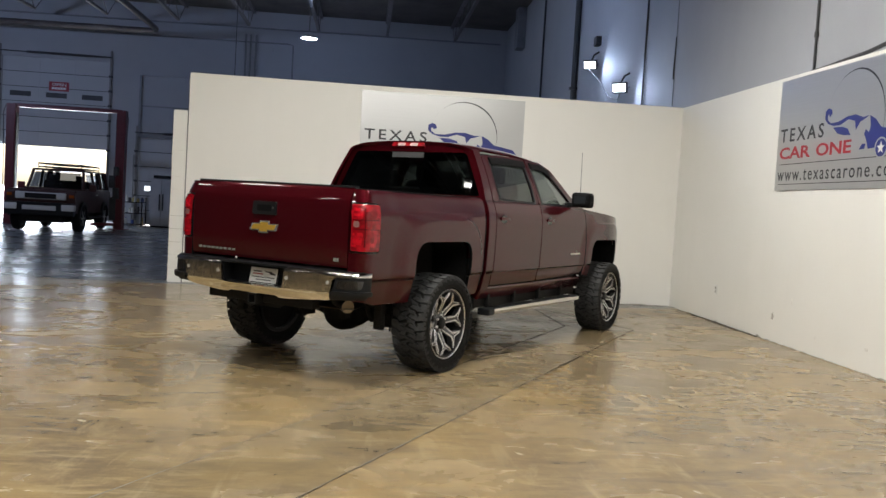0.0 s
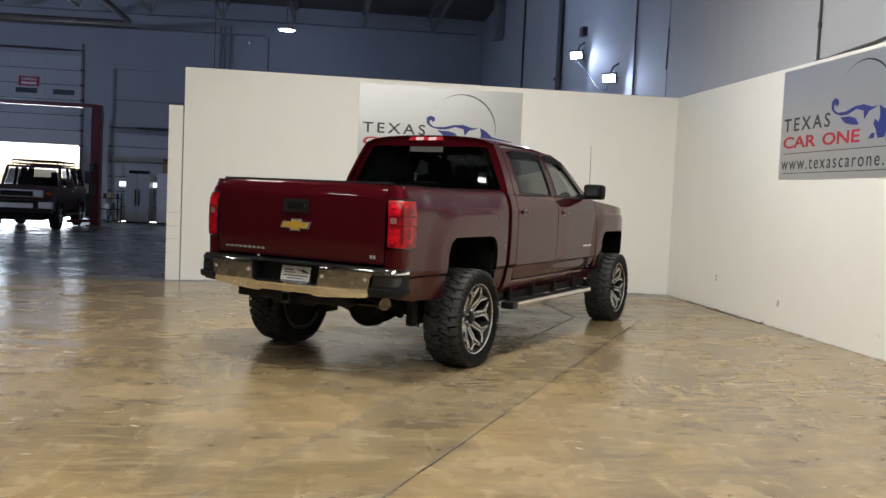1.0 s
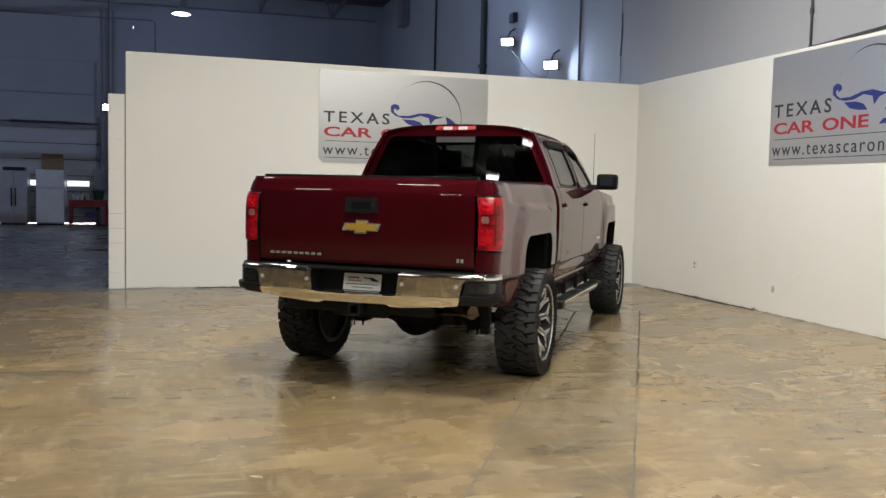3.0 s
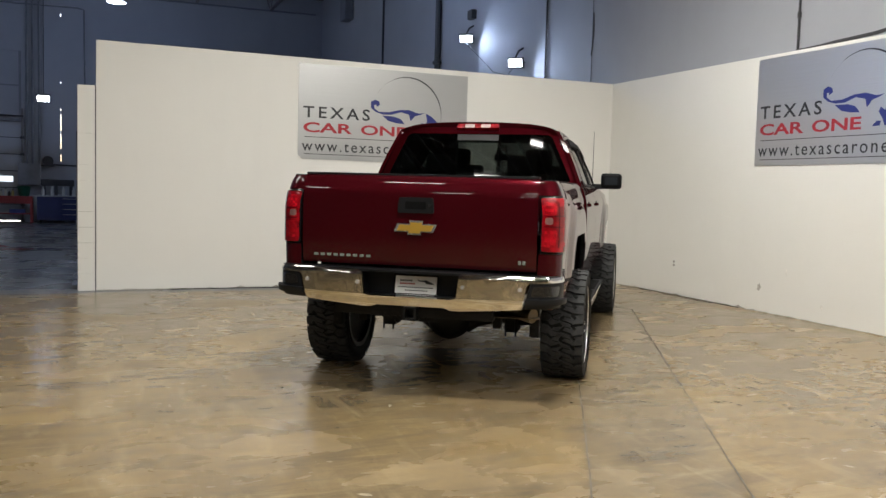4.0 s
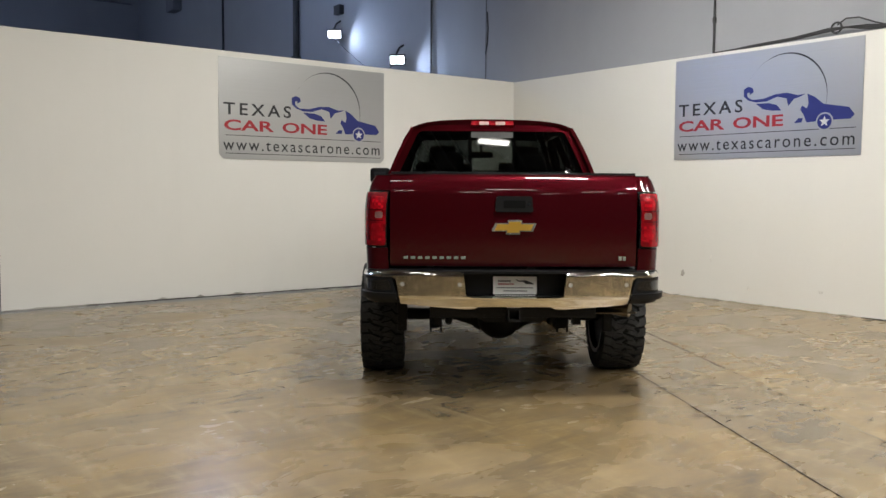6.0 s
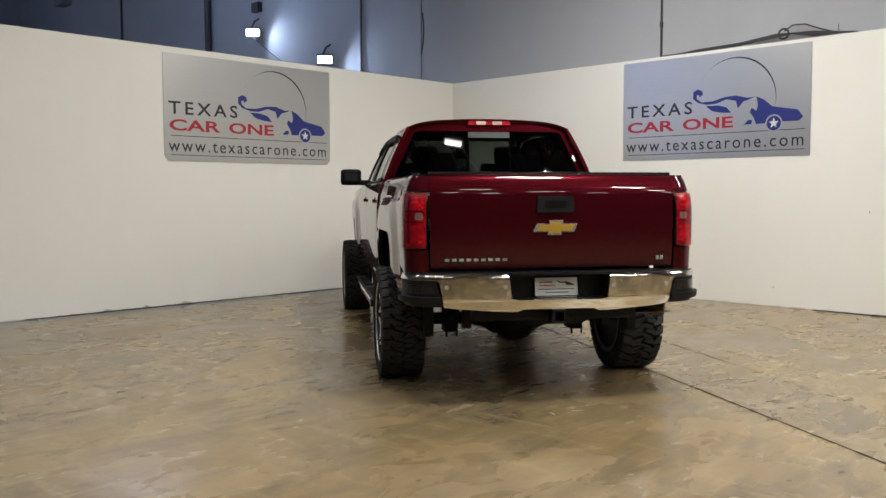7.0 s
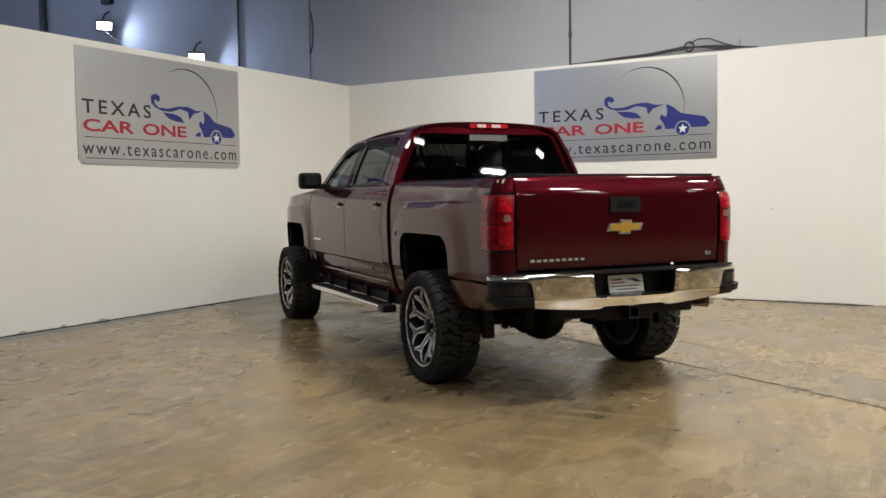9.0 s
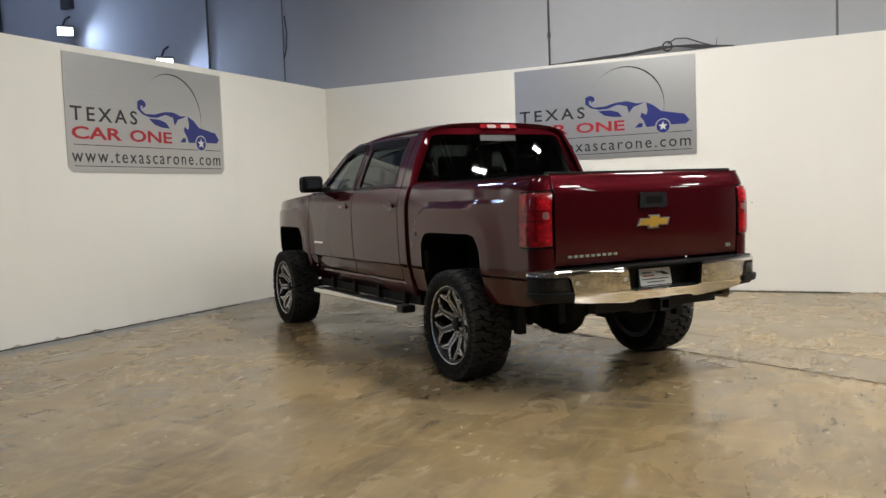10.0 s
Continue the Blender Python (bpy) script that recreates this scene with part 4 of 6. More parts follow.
UE = U0 - RC * math.pi / 2 - 0.05
LAMP_Z0, LAMP_Z1, LAMP_U = 1.005, 1.385, -0.985
for side in (1, -1):
    # bed side with the notch for the lamp and the wheel arch
    line = [(UE, 0.66), (-0.90, 0.60)] + arch_line(WHEEL_R) + [(0.70, 0.60), (0.70, 1.482), (UE, 1.482), (UE, LAMP_Z1)]
    line += rounded([(UE, LAMP_Z1), (LAMP_U, LAMP_Z1), (LAMP_U, LAMP_Z0), (UE, LAMP_Z0)], [0, 0.05, 0.05, 0])[1:]
    bed_side = skin("bed_side", line, bed_map(side), M_PAINT, truck, step=0.02, depth=0.03, rim=M_MATTBLACK)
    if side < 0:
        part("plug", lathe([(0.018, -0.004), (0.018, 0.003), (0.014, 0.006)], 16, "x", (-side_x(0.52, 1.075), 0.52, 1.075)), M_MATTBLACK, bed_side, "small black round plug")
    # tail lamp
    g = 0.006
    lo = rounded([(UE + g, LAMP_Z1 - g), (LAMP_U - g, LAMP_Z1 - g), (LAMP_U - g, LAMP_Z0 + g), (UE + g, LAMP_Z0 + g)], [0.012, 0.045, 0.045, 0.012])
    frame_of = skin("tail_light", lo, bed_map(side), M_GLOSSBLACK, truck, depth=0.05, label="red wrap-around tail light in a black bezel")
    m_u = UE + 0.110
    for zz0, zz1, uu0, uu1, mt, nm, o in (
        (1.020, 1.372, UE + 0.014, LAMP_U - 0.016, M_LENS, "lens", 0.008), (1.262, 1.345, UE + 0.03, m_u, M_LENSBRIGHT, "lamp_cell", 0.010), (1.200, 1.244, UE + 0.034, m_u - 0.028, M_CLEARLENS, "reverse_lamp", 0.010),
        (1.050, 1.165, UE + 0.03, m_u, M_LENSBRIGHT, "lamp_cell", 0.010), (1.252, 1.258, UE + 0.03, LAMP_U - 0.03, M_LENSDARK, "lens_line", 0.010), (1.182, 1.188, UE + 0.03, LAMP_U - 0.03, M_LENSDARK, "lens_line", 0.010),
        (1.05, 1.345, m_u + 0.012, m_u + 0.018, M_LENSDARK, "lens_line", 0.0105)):
        lz = rounded([(uu0, zz0), (uu1, zz0), (uu1, zz1), (uu0, zz1)], min(0.02, 0.3 * (zz1 - zz0)), 3)
        skin(nm, lz, (lambda u, z, s=side, o=o: (bed_map(s)(u, z)[0] + s * o * math.cos(min(max(U0 - u, 0) / RC, 1.57)), bed_map(s)(u, z)[1] - o * math.sin(min(max(U0 - u, 0) / RC, 1.57)), z)), mt, frame_of, step=0.02, depth=0.008)
    # front fender
    line = [(3.205, 0.68), (3.205, 0.70)] + [(3.205, 1.452), (4.62, 1.36), (4.68, 1.30), (4.68, 0.66)] + arch_line(WHEEL_F, foot=0.66)[::-1]
    skin("front_fender", line, side_map(side), M_PAINT, truck, step=0.02, depth=0.03, rim=M_MATTBLACK)
    # doors: lower panel, window frame, glass, visor, handle
    for nm, y0, y1, top, win, hy in (
        ("rear_door", 0.905, 1.945, [(0.905, 1.47), (0.955, 1.905), (1.40, 1.935), (1.925, 1.935), (1.945, 1.47)],
         [(1.045, 1.492), (1.075, 1.868), (1.45, 1.882), (1.865, 1.882), (1.865, 1.478)], 1.06),
        ("front_door", 1.958, 3.19, [(1.958, 1.47), (1.945, 1.935), (2.30, 1.930), (2.56, 1.862), (3.08, 1.47)],
         [(2.02, 1.478), (2.005, 1.880), (2.28, 1.872), (2.47, 1.818), (2.92, 1.478)], 2.145)):
        low = [(y0, 0.665), (y1, 0.665 if nm == "rear_door" else 0.70), (y1, 1.465), (y0, 1.465)]
        low = rounded(low, [0.03, 0.03 if nm == "rear_door" else 0.10, 0.008, 0.008], 4)
        door = skin(nm, low, side_map(side), M_PAINT, truck, depth=0.03, cuts=(0.786, 0.790, 0.795, 0.800, 0.804))
        skin("window_frame", rounded(top, 0.03, 3), house_map(side, 0.004), M_PAINT, door, depth=0.03, hole=rounded(win, 0.03, 3))
        win_out = [(a + (-0.014 if i < 2 else 0.014 if i > 2 else 0), b + (0.014 if 0 < i < 4 else -0.01)) for i, (a, b) in enumerate(win)]
        skin("seal", rounded(win_out, 0.03, 3), house_map(side, 0.007), M_BLACKPLASTIC, door, depth=0.012, hole=rounded([(a + (0.012 if i < 2 else -0.012 if i > 2 else 0), b + (-0.012 if 0 < i < 4 else 0.008)) for i, (a, b) in enumerate(win)], 0.025, 3))
        pane = skin("window", rounded(win, 0.03, 3), house_map(side, -0.006), M_TINTMID if nm == "rear_door" else M_SMOKE, door, depth=0.003, step=0.08, rim=M_MATTBLACK)
        pane.visible_shadow = False
        # smoked rain visor along the top of the window
        tp = [p for p in win[1:-1]]
        vis = [(a, b + 0.028) for a, b in tp] + [(a, b - 0.035) for a, b in reversed(tp)]
        skin("rain_visor", vis, house_map(side, 0.022), M_MATTBLACK, door, depth=0.018)
        # handle in its cup
        sx = side_x(hy, 1.30)
        part("handle_cup", lathe([(0.001, 0.001), (0.05, 0.002), (0.052, -0.006)], 20, "x", (0, 0, 0)), M_GLOSSBLACK, door).matrix_basis = Matrix.Translation((side * (sx + 0.001), hy, 1.30)) @ Matrix.Diagonal((side, 1.25, 0.75, 1))
        part("handle", add_box(bmesh.new(), side * (sx + 0.012) - 0.012, side * (sx + 0.012) + 0.012, hy - 0.095, hy + 0.085, 1.29, 1.322, 0.011), M_PAINT, door, "", 40)
    # rocker under the doors
    rocker = add_box(bmesh.new(), -0.045, 0.045, 0.76, 3.25, -0.066, 0.066, 0.035, 0, 3)
    bmesh.ops.transform(rocker, matrix=Matrix.Translation((side * 0.882, 0, 0.602)) @ Matrix.Rotation(radians(side * 22), 4, "Y"), verts=rocker.verts)
    part("rocker_panel", rocker, M_PAINT, truck, "", 40)
    # black strip added to stand in for the shaded gap over the running board
    part("sill_gap_strip", add_box(bmesh.new(), side * 0.83 - 0.04, side * 0.83 + 0.04, 0.76, 3.25, 0.445, 0.57, 0.012), M_CHASSIS, truck)
    # rear corner of the cab behind the door
    skin("cab_corner", [(0.752, 0.62), (0.895, 0.62), (0.895, 1.465), (0.752, 1.465)], side_map(side), M_PAINT, truck, depth=0.03)
    skin("cab_pillar", rounded([(0.752, 1.468), (0.897, 1.468), (0.946, 1.905), (0.97, 1.955), (0.835, 1.955)], [0, 0, 0, 0, 0.02], 3), house_map(side, 0.002), M_PAINT, truck, depth=0.03)
    # mirror
    mirror = part("side_mirror", add_box(bmesh.new(), side * 1.10 - 0.110, side * 1.10 + 0.110, 2.69, 2.86, 1.465, 1.635, 0.06, 0, 5), M_MATTBLACK, truck, "black door mirror", 50)
    part("mirror_arm", add_box(bmesh.new(), side * 0.955 - 0.06, side * 0.955 + 0.06, 2.74, 2.84, 1.462, 1.52, 0.02), M_BLACKPLASTIC, mirror, "", 40)
    part("mirror_glass", add_box(bmesh.new(), side * 1.100 - 0.068, side * 1.100 + 0.068, 2.686, 2.694, 1.508, 1.592, 0.003), M_MIRRORGLASS, mirror, "mirror glass with its dark reflection put into the colour")
    # badge bars on the front door
    badge = part("badge", add_box(bmesh.new(), side * (side_x(2.9, 0.95) + 0.002) - 0.003, side * (side_x(2.9, 0.95) + 0.002) + 0.003, 2.78, 3.06, 0.925, 0.945, 0.002), M_CHROME, truck, "small chrome badge as plain bars")
    part("badge_star", add_box(bmesh.new(), side * (side_x(2.9, 0.95) + 0.003) - 0.003, side * (side_x(2.9, 0.95) + 0.003) + 0.003, 2.94, 2.96, 0.950, 0.972, 0.004), M_BADGE, badge)
    # rail cap along the top of the bed
    part("bed_rail_cap", add_box(bmesh.new(), side * 0.865 - 0.045, side * 0.865 + 0.045, -1.10, 0.70, 1.476, 1.490, 0.005), M_MATTBLACK, truck, "black plastic rail cap", 40)

# roof, back of the cab, rear window
def roof_z(x, y):
    return 2.035 - 0.040 * abs(x / 0.70) ** 2.4 - 0.030 * abs(x / 0.70) ** 9 - 0.022 * max(0.0, (1.15 - y) / 0.4) ** 2 - 0.055 * max(0.0, (y - 1.6) / 0.85) ** 2


def back_y(x, z):
    return 0.745 + 0.085 * (z - 1.45) / 0.5 + 0.05 * abs(x / 0.8) ** 3


skin("roof", rounded([(-0.712, 0.82), (0.712, 0.82), (0.700, 2.46), (-0.700, 2.46)], 0.03), lambda u, v: (u, v, roof_z(u, v)), M_PAINT, truck, step=0.05, depth=0.02)
GLASS = rounded([(-0.842, 1.505), (0.842, 1.505), (0.652, 1.915), (-0.652, 1.915)], [0.03, 0.03, 0.05, 0.05])
skin("cab_back", rounded([(-0.925, 1.30), (0.925, 1.30), (0.925, 1.46), (0.715, 1.935), (0.655, 1.978), (-0.655, 1.978), (-0.715, 1.935), (-0.925, 1.46)], [0, 0, 0.02, 0.05, 0.05, 0.05, 0.05, 0.02]), lambda u, v: (u, back_y(u, v), v), M_PAINT, truck, step=0.05, depth=0.03, hole=GLASS)
skin("roof_edge", [(-0.66, 0.0), (0.66, 0.0), (0.66, 1.0), (-0.66, 1.0)], lambda u, v: (u, 0.830 + 0.05 * abs(u / 0.8) ** 3 * (1 - v), 1.972 + v * (roof_z(u, 0.825) - 1.972)), M_PAINT, truck, step=0.1, depth=0.01)
for nm, ln, mt in (
    ("rear_window", [(-0.838, 1.508), (-0.192, 1.508), (-0.192, 1.912), (-0.652, 1.912)], M_TINT),
    ("rear_window", [(0.838, 1.508), (0.652, 1.912), (0.192, 1.912), (0.192, 1.508)], M_TINT),
    ("sliding_window", [(-0.191, 1.508), (0.191, 1.508), (0.191, 1.912), (-0.191, 1.912)], M_TINTMID)):
    ob = skin(nm, ln, lambda u, v: (u, back_y(u, v) + 0.003, v), mt, truck, step=0.1, depth=0.002, rim=M_MATTBLACK)
    ob.visible_shadow = False
BORDER = [(x * 0.998, 1.71 + (z - 1.71) * 0.995) for x, z in GLASS]
skin("window_border", BORDER, lambda u, v: (u, back_y(u, v) + 0.010, v), M_MATTBLACK, truck, step=0.06, depth=0.006, hole=rounded([(-0.785, 1.545), (-0.628, 1.878), (0.628, 1.878), (0.785, 1.545)], 0.03))
for x0 in (-0.212, 0.180):
    skin("window_divider", [(x0, 1.52), (x0 + 0.032, 1.52), (x0 + 0.032, 1.895), (x0, 1.895)], lambda u, v: (u, back_y(u, v) + 0.012, v), M_MATTBLACK, truck, depth=0.012)
skin("window_header", [(-0.185, 1.858), (0.185, 1.858), (0.185, 1.908), (-0.185, 1.908)], lambda u, v: (u, back_y(u, v) - 0.002, v), surface("grey_band", (0.06, 0.06, 0.062), 0.4), truck, depth=0.006, label="grey band over the sliding pane")
stop = skin("brake_light", rounded([(-0.195, 1.968), (0.195, 1.968), (0.182, 2.008), (-0.182, 2.008)], 0.012), lambda u, v: (u, 0.795 + 0.03 * (v - 1.960) / 0.05, v), M_LENS, truck, depth=0.04, label="red high brake light at the roof edge")
for x0 in (-0.115, 0.03):
    skin("lamp_cell", rounded([(x0, 1.970), (x0 + 0.085, 1.970), (x0 + 0.085, 2.0), (x0, 2.0)], 0.008), lambda u, v: (u, 0.791 + 0.03 * (v - 1.960) / 0.05, v), M_STOPCELL, stop, depth=0.01)

# windscreen, bonnet, nose
skin("windscreen", rounded([(-0.66, 0.0), (0.66, 0.0), (0.80, 1.0), (-0.80, 1.0)], 0.03), lambda u, v: (u, 2.45 + 0.70 * v - 0.08 * abs(u / 0.8) ** 2.2, roof_z(u, 2.45) - 0.008 - 0.475 * v + 0.05 * v * (1 - v)), M_CLEAR, truck, step=0.1, depth=0.004).visible_shadow = False
for side in (1, -1):
    part("windscreen_pillar", tube([(side * 0.655, 2.36, 1.905), (side * 0.690, 2.48, 1.880), (side * 0.73, 2.66, 1.785), (side * 0.80, 2.90, 1.625), (side * 0.862, 3.12, 1.47)], [0.026, 0.030, 0.034, 0.038, 0.042], 10), M_PAINT, truck, "", 60)
skin("bonnet", rounded([(-0.90, 3.05), (0.90, 3.05), (0.82, 4.62), (-0.82, 4.62)], 0.06), lambda u, v: (u, v, 1.478 - 0.055 * abs(u / 0.9) ** 3 - 0.07 * max(0.0, (v - 3.05) / 1.57) ** 2 + 0.02 * (1 - sstep(0.3, 0.45, abs(u)))), M_PAINT, truck, step=0.08, depth=0.03)
nose = part("grille", box(-0.62, 0.62, 4.60, 4.70, 0.98, 1.30, 0.02), M_CHROME, truck, "chrome grille", 40)
for z in (1.02, 1.10, 1.18, 1.24):
    part("grille_bar", box(-0.58, 0.58, 4.695, 4.715, z, z + 0.035, 0.006), M_GLOSSBLACK, nose)
for side in (1, -1):
    part("headlight", add_box(bmesh.new(), side * 0.72 - 0.10, side * 0.72 + 0.10, 4.52, 4.69, 1.02, 1.29, 0.02), M_CLEARLENS, truck, "", 40)
part("front_bumper", box(-0.78, 0.78, 4.52, 4.84, 0.66, 0.96, 0.10, 5), M_CHROME, truck, "chrome front bumper", 40)

# tailgate
tail_y = curve_of([(0.84, -1.160), (0.90, -1.176), (1.05, -1.188), (1.25, -1.190), (1.36, -1.186), (1.385, -1.182), (1.42, -1.170), (1.47, -1.148), (1.50, -1.118), (1.515, -1.08)])


def tail_map(u, v, out=0.0):
    return (u, tail_y(v) - out + 0.015 * abs(u / 0.82) ** 4, v)


tailgate = skin("tailgate", rounded([(-0.818, 0.885), (0.818, 0.885), (0.818, 1.500), (-0.818, 1.500)], 0.012), tail_map, M_PAINT, truck, step=0.03, depth=0.05)
part("tailgate_cap", box(-0.815, 0.815, -1.125, -1.055, 1.492, 1.507, 0.005), M_BLACKPLASTIC, tailgate, "black cap along the top", 40)
part("tailgate_inner", box(-0.81, 0.81, -1.11, -1.06, 0.90, 1.49, 0.01), M_PAINT, tailgate)
bezel = part("tailgate_handle", prism(rounded([(-0.125, 1.245), (0.125, 1.245), (0.118, 1.350), (-0.118, 1.350)], 0.015), 0.022, "y", -1.206), M_BLACKPLASTIC, tailgate, "black tailgate handle")
part("handle_slot", prism(rounded([(-0.072, 1.272), (0.072, 1.272), (0.072, 1.322), (-0.072, 1.322)], 0.008), 0.006, "y", -1.2085), M_MATTBLACK, bezel)
part("key_lock", lathe([(0.009, -1.2105), (0.009, -1.200)], 14, "y", (0.095, 0, 1.30)), M_CHROME, bezel)
BOW = [(-0.148, 1.118), (-0.052, 1.118), (-0.052, 1.098), (0.040, 1.098), (0.040, 1.118), (0.125, 1.118), (0.148, 1.172), (0.052, 1.172), (0.052, 1.194), (-0.040, 1.194), (-0.040, 1.172), (-0.125, 1.172)]
emblem = part("emblem_rim", prism(BOW, 0.012, "y", -1.202), M_BADGE, tailgate, "chrome rim of the emblem")
part("emblem", prism([(x * 0.87, 1.146 + (z - 1.146) * 0.76) for x, z in BOW], 0.004, "y", -1.2055), M_GOLD, emblem, "plain gold cross-shaped emblem")
for i in range(9):
    x = -0.728 + i * 0.0475
    part("letter_bar", box(x, x + 0.030, tail_y(0.945) - 0.004, tail_y(0.945) + 0.006, 0.932, 0.950, 0.003), M_BADGE, tailgate, "chrome letter as a plain bar" if i == 0 else "")
for x in (0.700, 0.728):
    part("letter_bar", box(x, x + 0.02, tail_y(0.945) - 0.004, tail_y(0.945) + 0.006, 0.928, 0.955, 0.003), M_BADGE, tailgate)

# bed
bed = part("bed_floor", box(-0.81, 0.81, -1.08, 0.69, 1.12, 1.15), M_BLACKPLASTIC, truck, "black lined bed floor")
part("bed_front", box(-0.86, 0.86, 0.64, 0.69, 0.92, 1.478, 0.01), M_PAINT, truck)
for side in (1, -1):
    part("bed_inner", add_box(bmesh.new(), side * 0.83 - 0.015, side * 0.83 + 0.015, -1.07, 0.66, 1.13, 1.478), M_BLACKPLASTIC, truck)
    for yc in (WHEEL_R, WHEEL_F):
        well = prism([(y, z) for y, z in arch_line(yc, half=0.485, top=1.11, foot=0.66)], side * -0.36, "x", side * 0.935)
        bmesh.ops.delete(well, geom=[f for f in well.faces if abs(abs(f.calc_center_median().x) - 0.935) < 0.01 or f.calc_center_median().z < 0.67], context="FACES_ONLY")
        part("wheel_well", well, M_LINER, truck, "black wheel arch liner")

# cabin
part("cab_floor", box(-0.90, 0.90, 0.80, 3.15, 0.66, 0.72), M_SEAT, truck)
part("cab_rear_trim", box(-0.88, 0.88, 0.80, 0.86, 0.72, 1.47), M_SEAT, truck)
part("headliner", box(-0.58, 0.58, 0.92, 2.35, 1.925, 1.94), M_SEAT, truck)
part("dashboard", box(-0.85, 0.85, 2.72, 3.12, 1.05, 1.45, 0.08, 3), M_BLACKPLASTIC, truck, "", 40)
for side in (1, -1):
    part("door_trim", add_box(bmesh.new(), side * 0.885 - 0.02, side * 0.885 + 0.02, 0.92, 3.10, 0.70, 1.46, 0.01), M_SEAT, truck)


def seat(x, y, w, name):
    s = part(name, box(x - w, x + w, y, y + 0.52, 0.98, 1.14, 0.05, 3), M_SEAT, truck, "dark cloth seat", 50)
    back = bmesh.new()
    add_box(back, x - w, x + w, -0.07, 0.07, 0, 0.58, 0.05, 0, 3)
    bmesh.ops.transform(back, matrix=pose(0, y - 0.02, 1.10, 14), verts=back.verts)
    part("backrest", back, M_SEAT, s, "", 50)
    for hx in ((x,) if w < 0.4 else (x - 0.38, x + 0.38)):
        part("headrest", box(hx - 0.13, hx + 0.13, y - 0.20, y - 0.10, 1.665, 1.835, 0.045, 3), M_SEAT, s, "", 50)
        for px in (-0.05, 0.05):
            part("headrest_post", tube([(hx + px, y - 0.15, 1.60), (hx + px, y - 0.15, 1.70)], 0.007, 6), M_CHROME, s)
    return s


seat(-0.42, 2.02, 0.27, "front_seat")
seat(0.42, 2.02, 0.27, "front_seat")
rs = seat(0.0, 1.15, 0.72, "rear_seat")
rs.matrix_basis = Matrix.Translation((0, 0, -0.10))
wheel_rim = lathe([(0.175 + 0.014 * math.cos(a), 0.014 * math.sin(a)) for a in [2 * math.pi * i / 8 for i in range(8)]], 24, "y", (0, 0, 0), True)
add_box(wheel_rim, -0.17, 0.17, -0.012, 0.012, -0.03, 0.03)
bmesh.ops.transform(wheel_rim, matrix=pose(-0.42, 2.60, 1.40, -25), verts=wheel_rim.verts)
part("steering_wheel", wheel_rim, M_BLACKPLASTIC, truck, "", 50)
rear_mirror = part("interior_mirror", box(-0.125, 0.125, 2.33, 2.36, 1.735, 1.805, 0.015), M_BLACKPLASTIC, truck, "", 40)
part("mirror_stem", box(-0.012, 0.012, 2.35, 2.40, 1.79, 1.90), M_BLACKPLASTIC, rear_mirror)

M_GREYPLASTIC = surface("grey_plastic", (0.30, 0.29, 0.27), 0.4, vary=0.05)

# rear bumper: a path in plan, bent forward at both ends
bump_y = curve_of([(0.0, -1.322), (0.35, -1.316), (0.60, -1.300), (0.75, -1.282), (0.90, -1.255)])


def bump_map(out=0.0, tuck=True):
    def at(u, z):
        s = 1 if u >= 0 else -1
        a = abs(u)
        if a < 0.86:
            x, y = a, bump_y(a)
        else:
            t = min(1.0, (a - 0.86) / 0.30)
            x, y = 0.86 + 0.140 * math.sin(t * math.pi / 2), bump_y(0.86) + 0.21 * (1 - math.cos(t * math.pi / 2))
        roll = 0.022 * sstep(0.838, 0.866, z) + 0.03 * sstep(0.70, 0.61, z)
        return (s * (x - roll * 0.6 * sstep(0.7, 1.1, a) + out * sstep(0.85, 1.1, a)), y + roll - out, z)
    return at


CH = [(0.0, 0.690), (0.275, 0.690), (0.318, 0.700), (0.335, 0.845), (0.36, 0.858), (1.13, 0.858), (1.13, 0.826), (0.80, 0.822), (0.775, 0.80), (0.745, 0.645), (0.62, 0.632), (0.33, 0.612), (0.27, 0.612), (0.235, 0.628), (0.0, 0.628)]
ch = CH + [(-x, z) for x, z in reversed(CH[1:-1])]
bumper = skin("rear_bumper", ch, bump_map(), M_CHROME, truck, step=0.035, depth=0.025, label="chrome rear bumper with black corner steps")
for side in (1, -1):
    en = [(side * x, z) for x, z in ((0.80, 0.818), (1.13, 0.822), (1.13, 0.70), (1.08, 0.655), (0.755, 0.648))]
    end = skin("bumper_end", en, bump_map(-0.006), M_BLACKPLASTIC, bumper, step=0.04, depth=0.03, label="black plastic bumper end")
    po = rounded([(side * x, z) for x, z in ((0.82, 0.80), (1.06, 0.80), (1.04, 0.735), (0.80, 0.735))], 0.02)
    skin("step_recess", po, bump_map(-0.004), M_GLOSSBLACK, end, step=0.05, depth=0.02)
    st = rounded([(side * x, z) for x, z in ((0.765, 0.715), (1.14, 0.72), (1.14, 0.685), (0.77, 0.665))], 0.012)
    skin("corner_step", st, bump_map(0.018), M_BLACKPLASTIC, end, step=0.05, depth=0.05)
    for ux, uz in ((0.36, 0.775), (0.733, 0.775)):
        px, py, pz = bump_map()(side * ux, uz)
        part("parking_sensor", lathe([(0.014, py - 0.004), (0.014, py + 0.01)], 16, "y", (px, 0, pz)), M_GREYPLASTIC, bumper, "round grey parking sensor", 40)
part("bumper_pad", prism([(-0.96, -1.08), (0.96, -1.08), (0.96, -1.17), (0.88, -1.23), (0.70, -1.268), (0.35, -1.292), (-0.35, -1.292), (-0.70, -1.268), (-0.88, -1.23), (-0.96, -1.17)], 0.016, "z", 0.846), M_BLACKPLASTIC, bumper, "black step pad")
well = bmesh.new()
add_box(well, -0.335, 0.335, -1.172, -1.150, 0.685, 0.848)
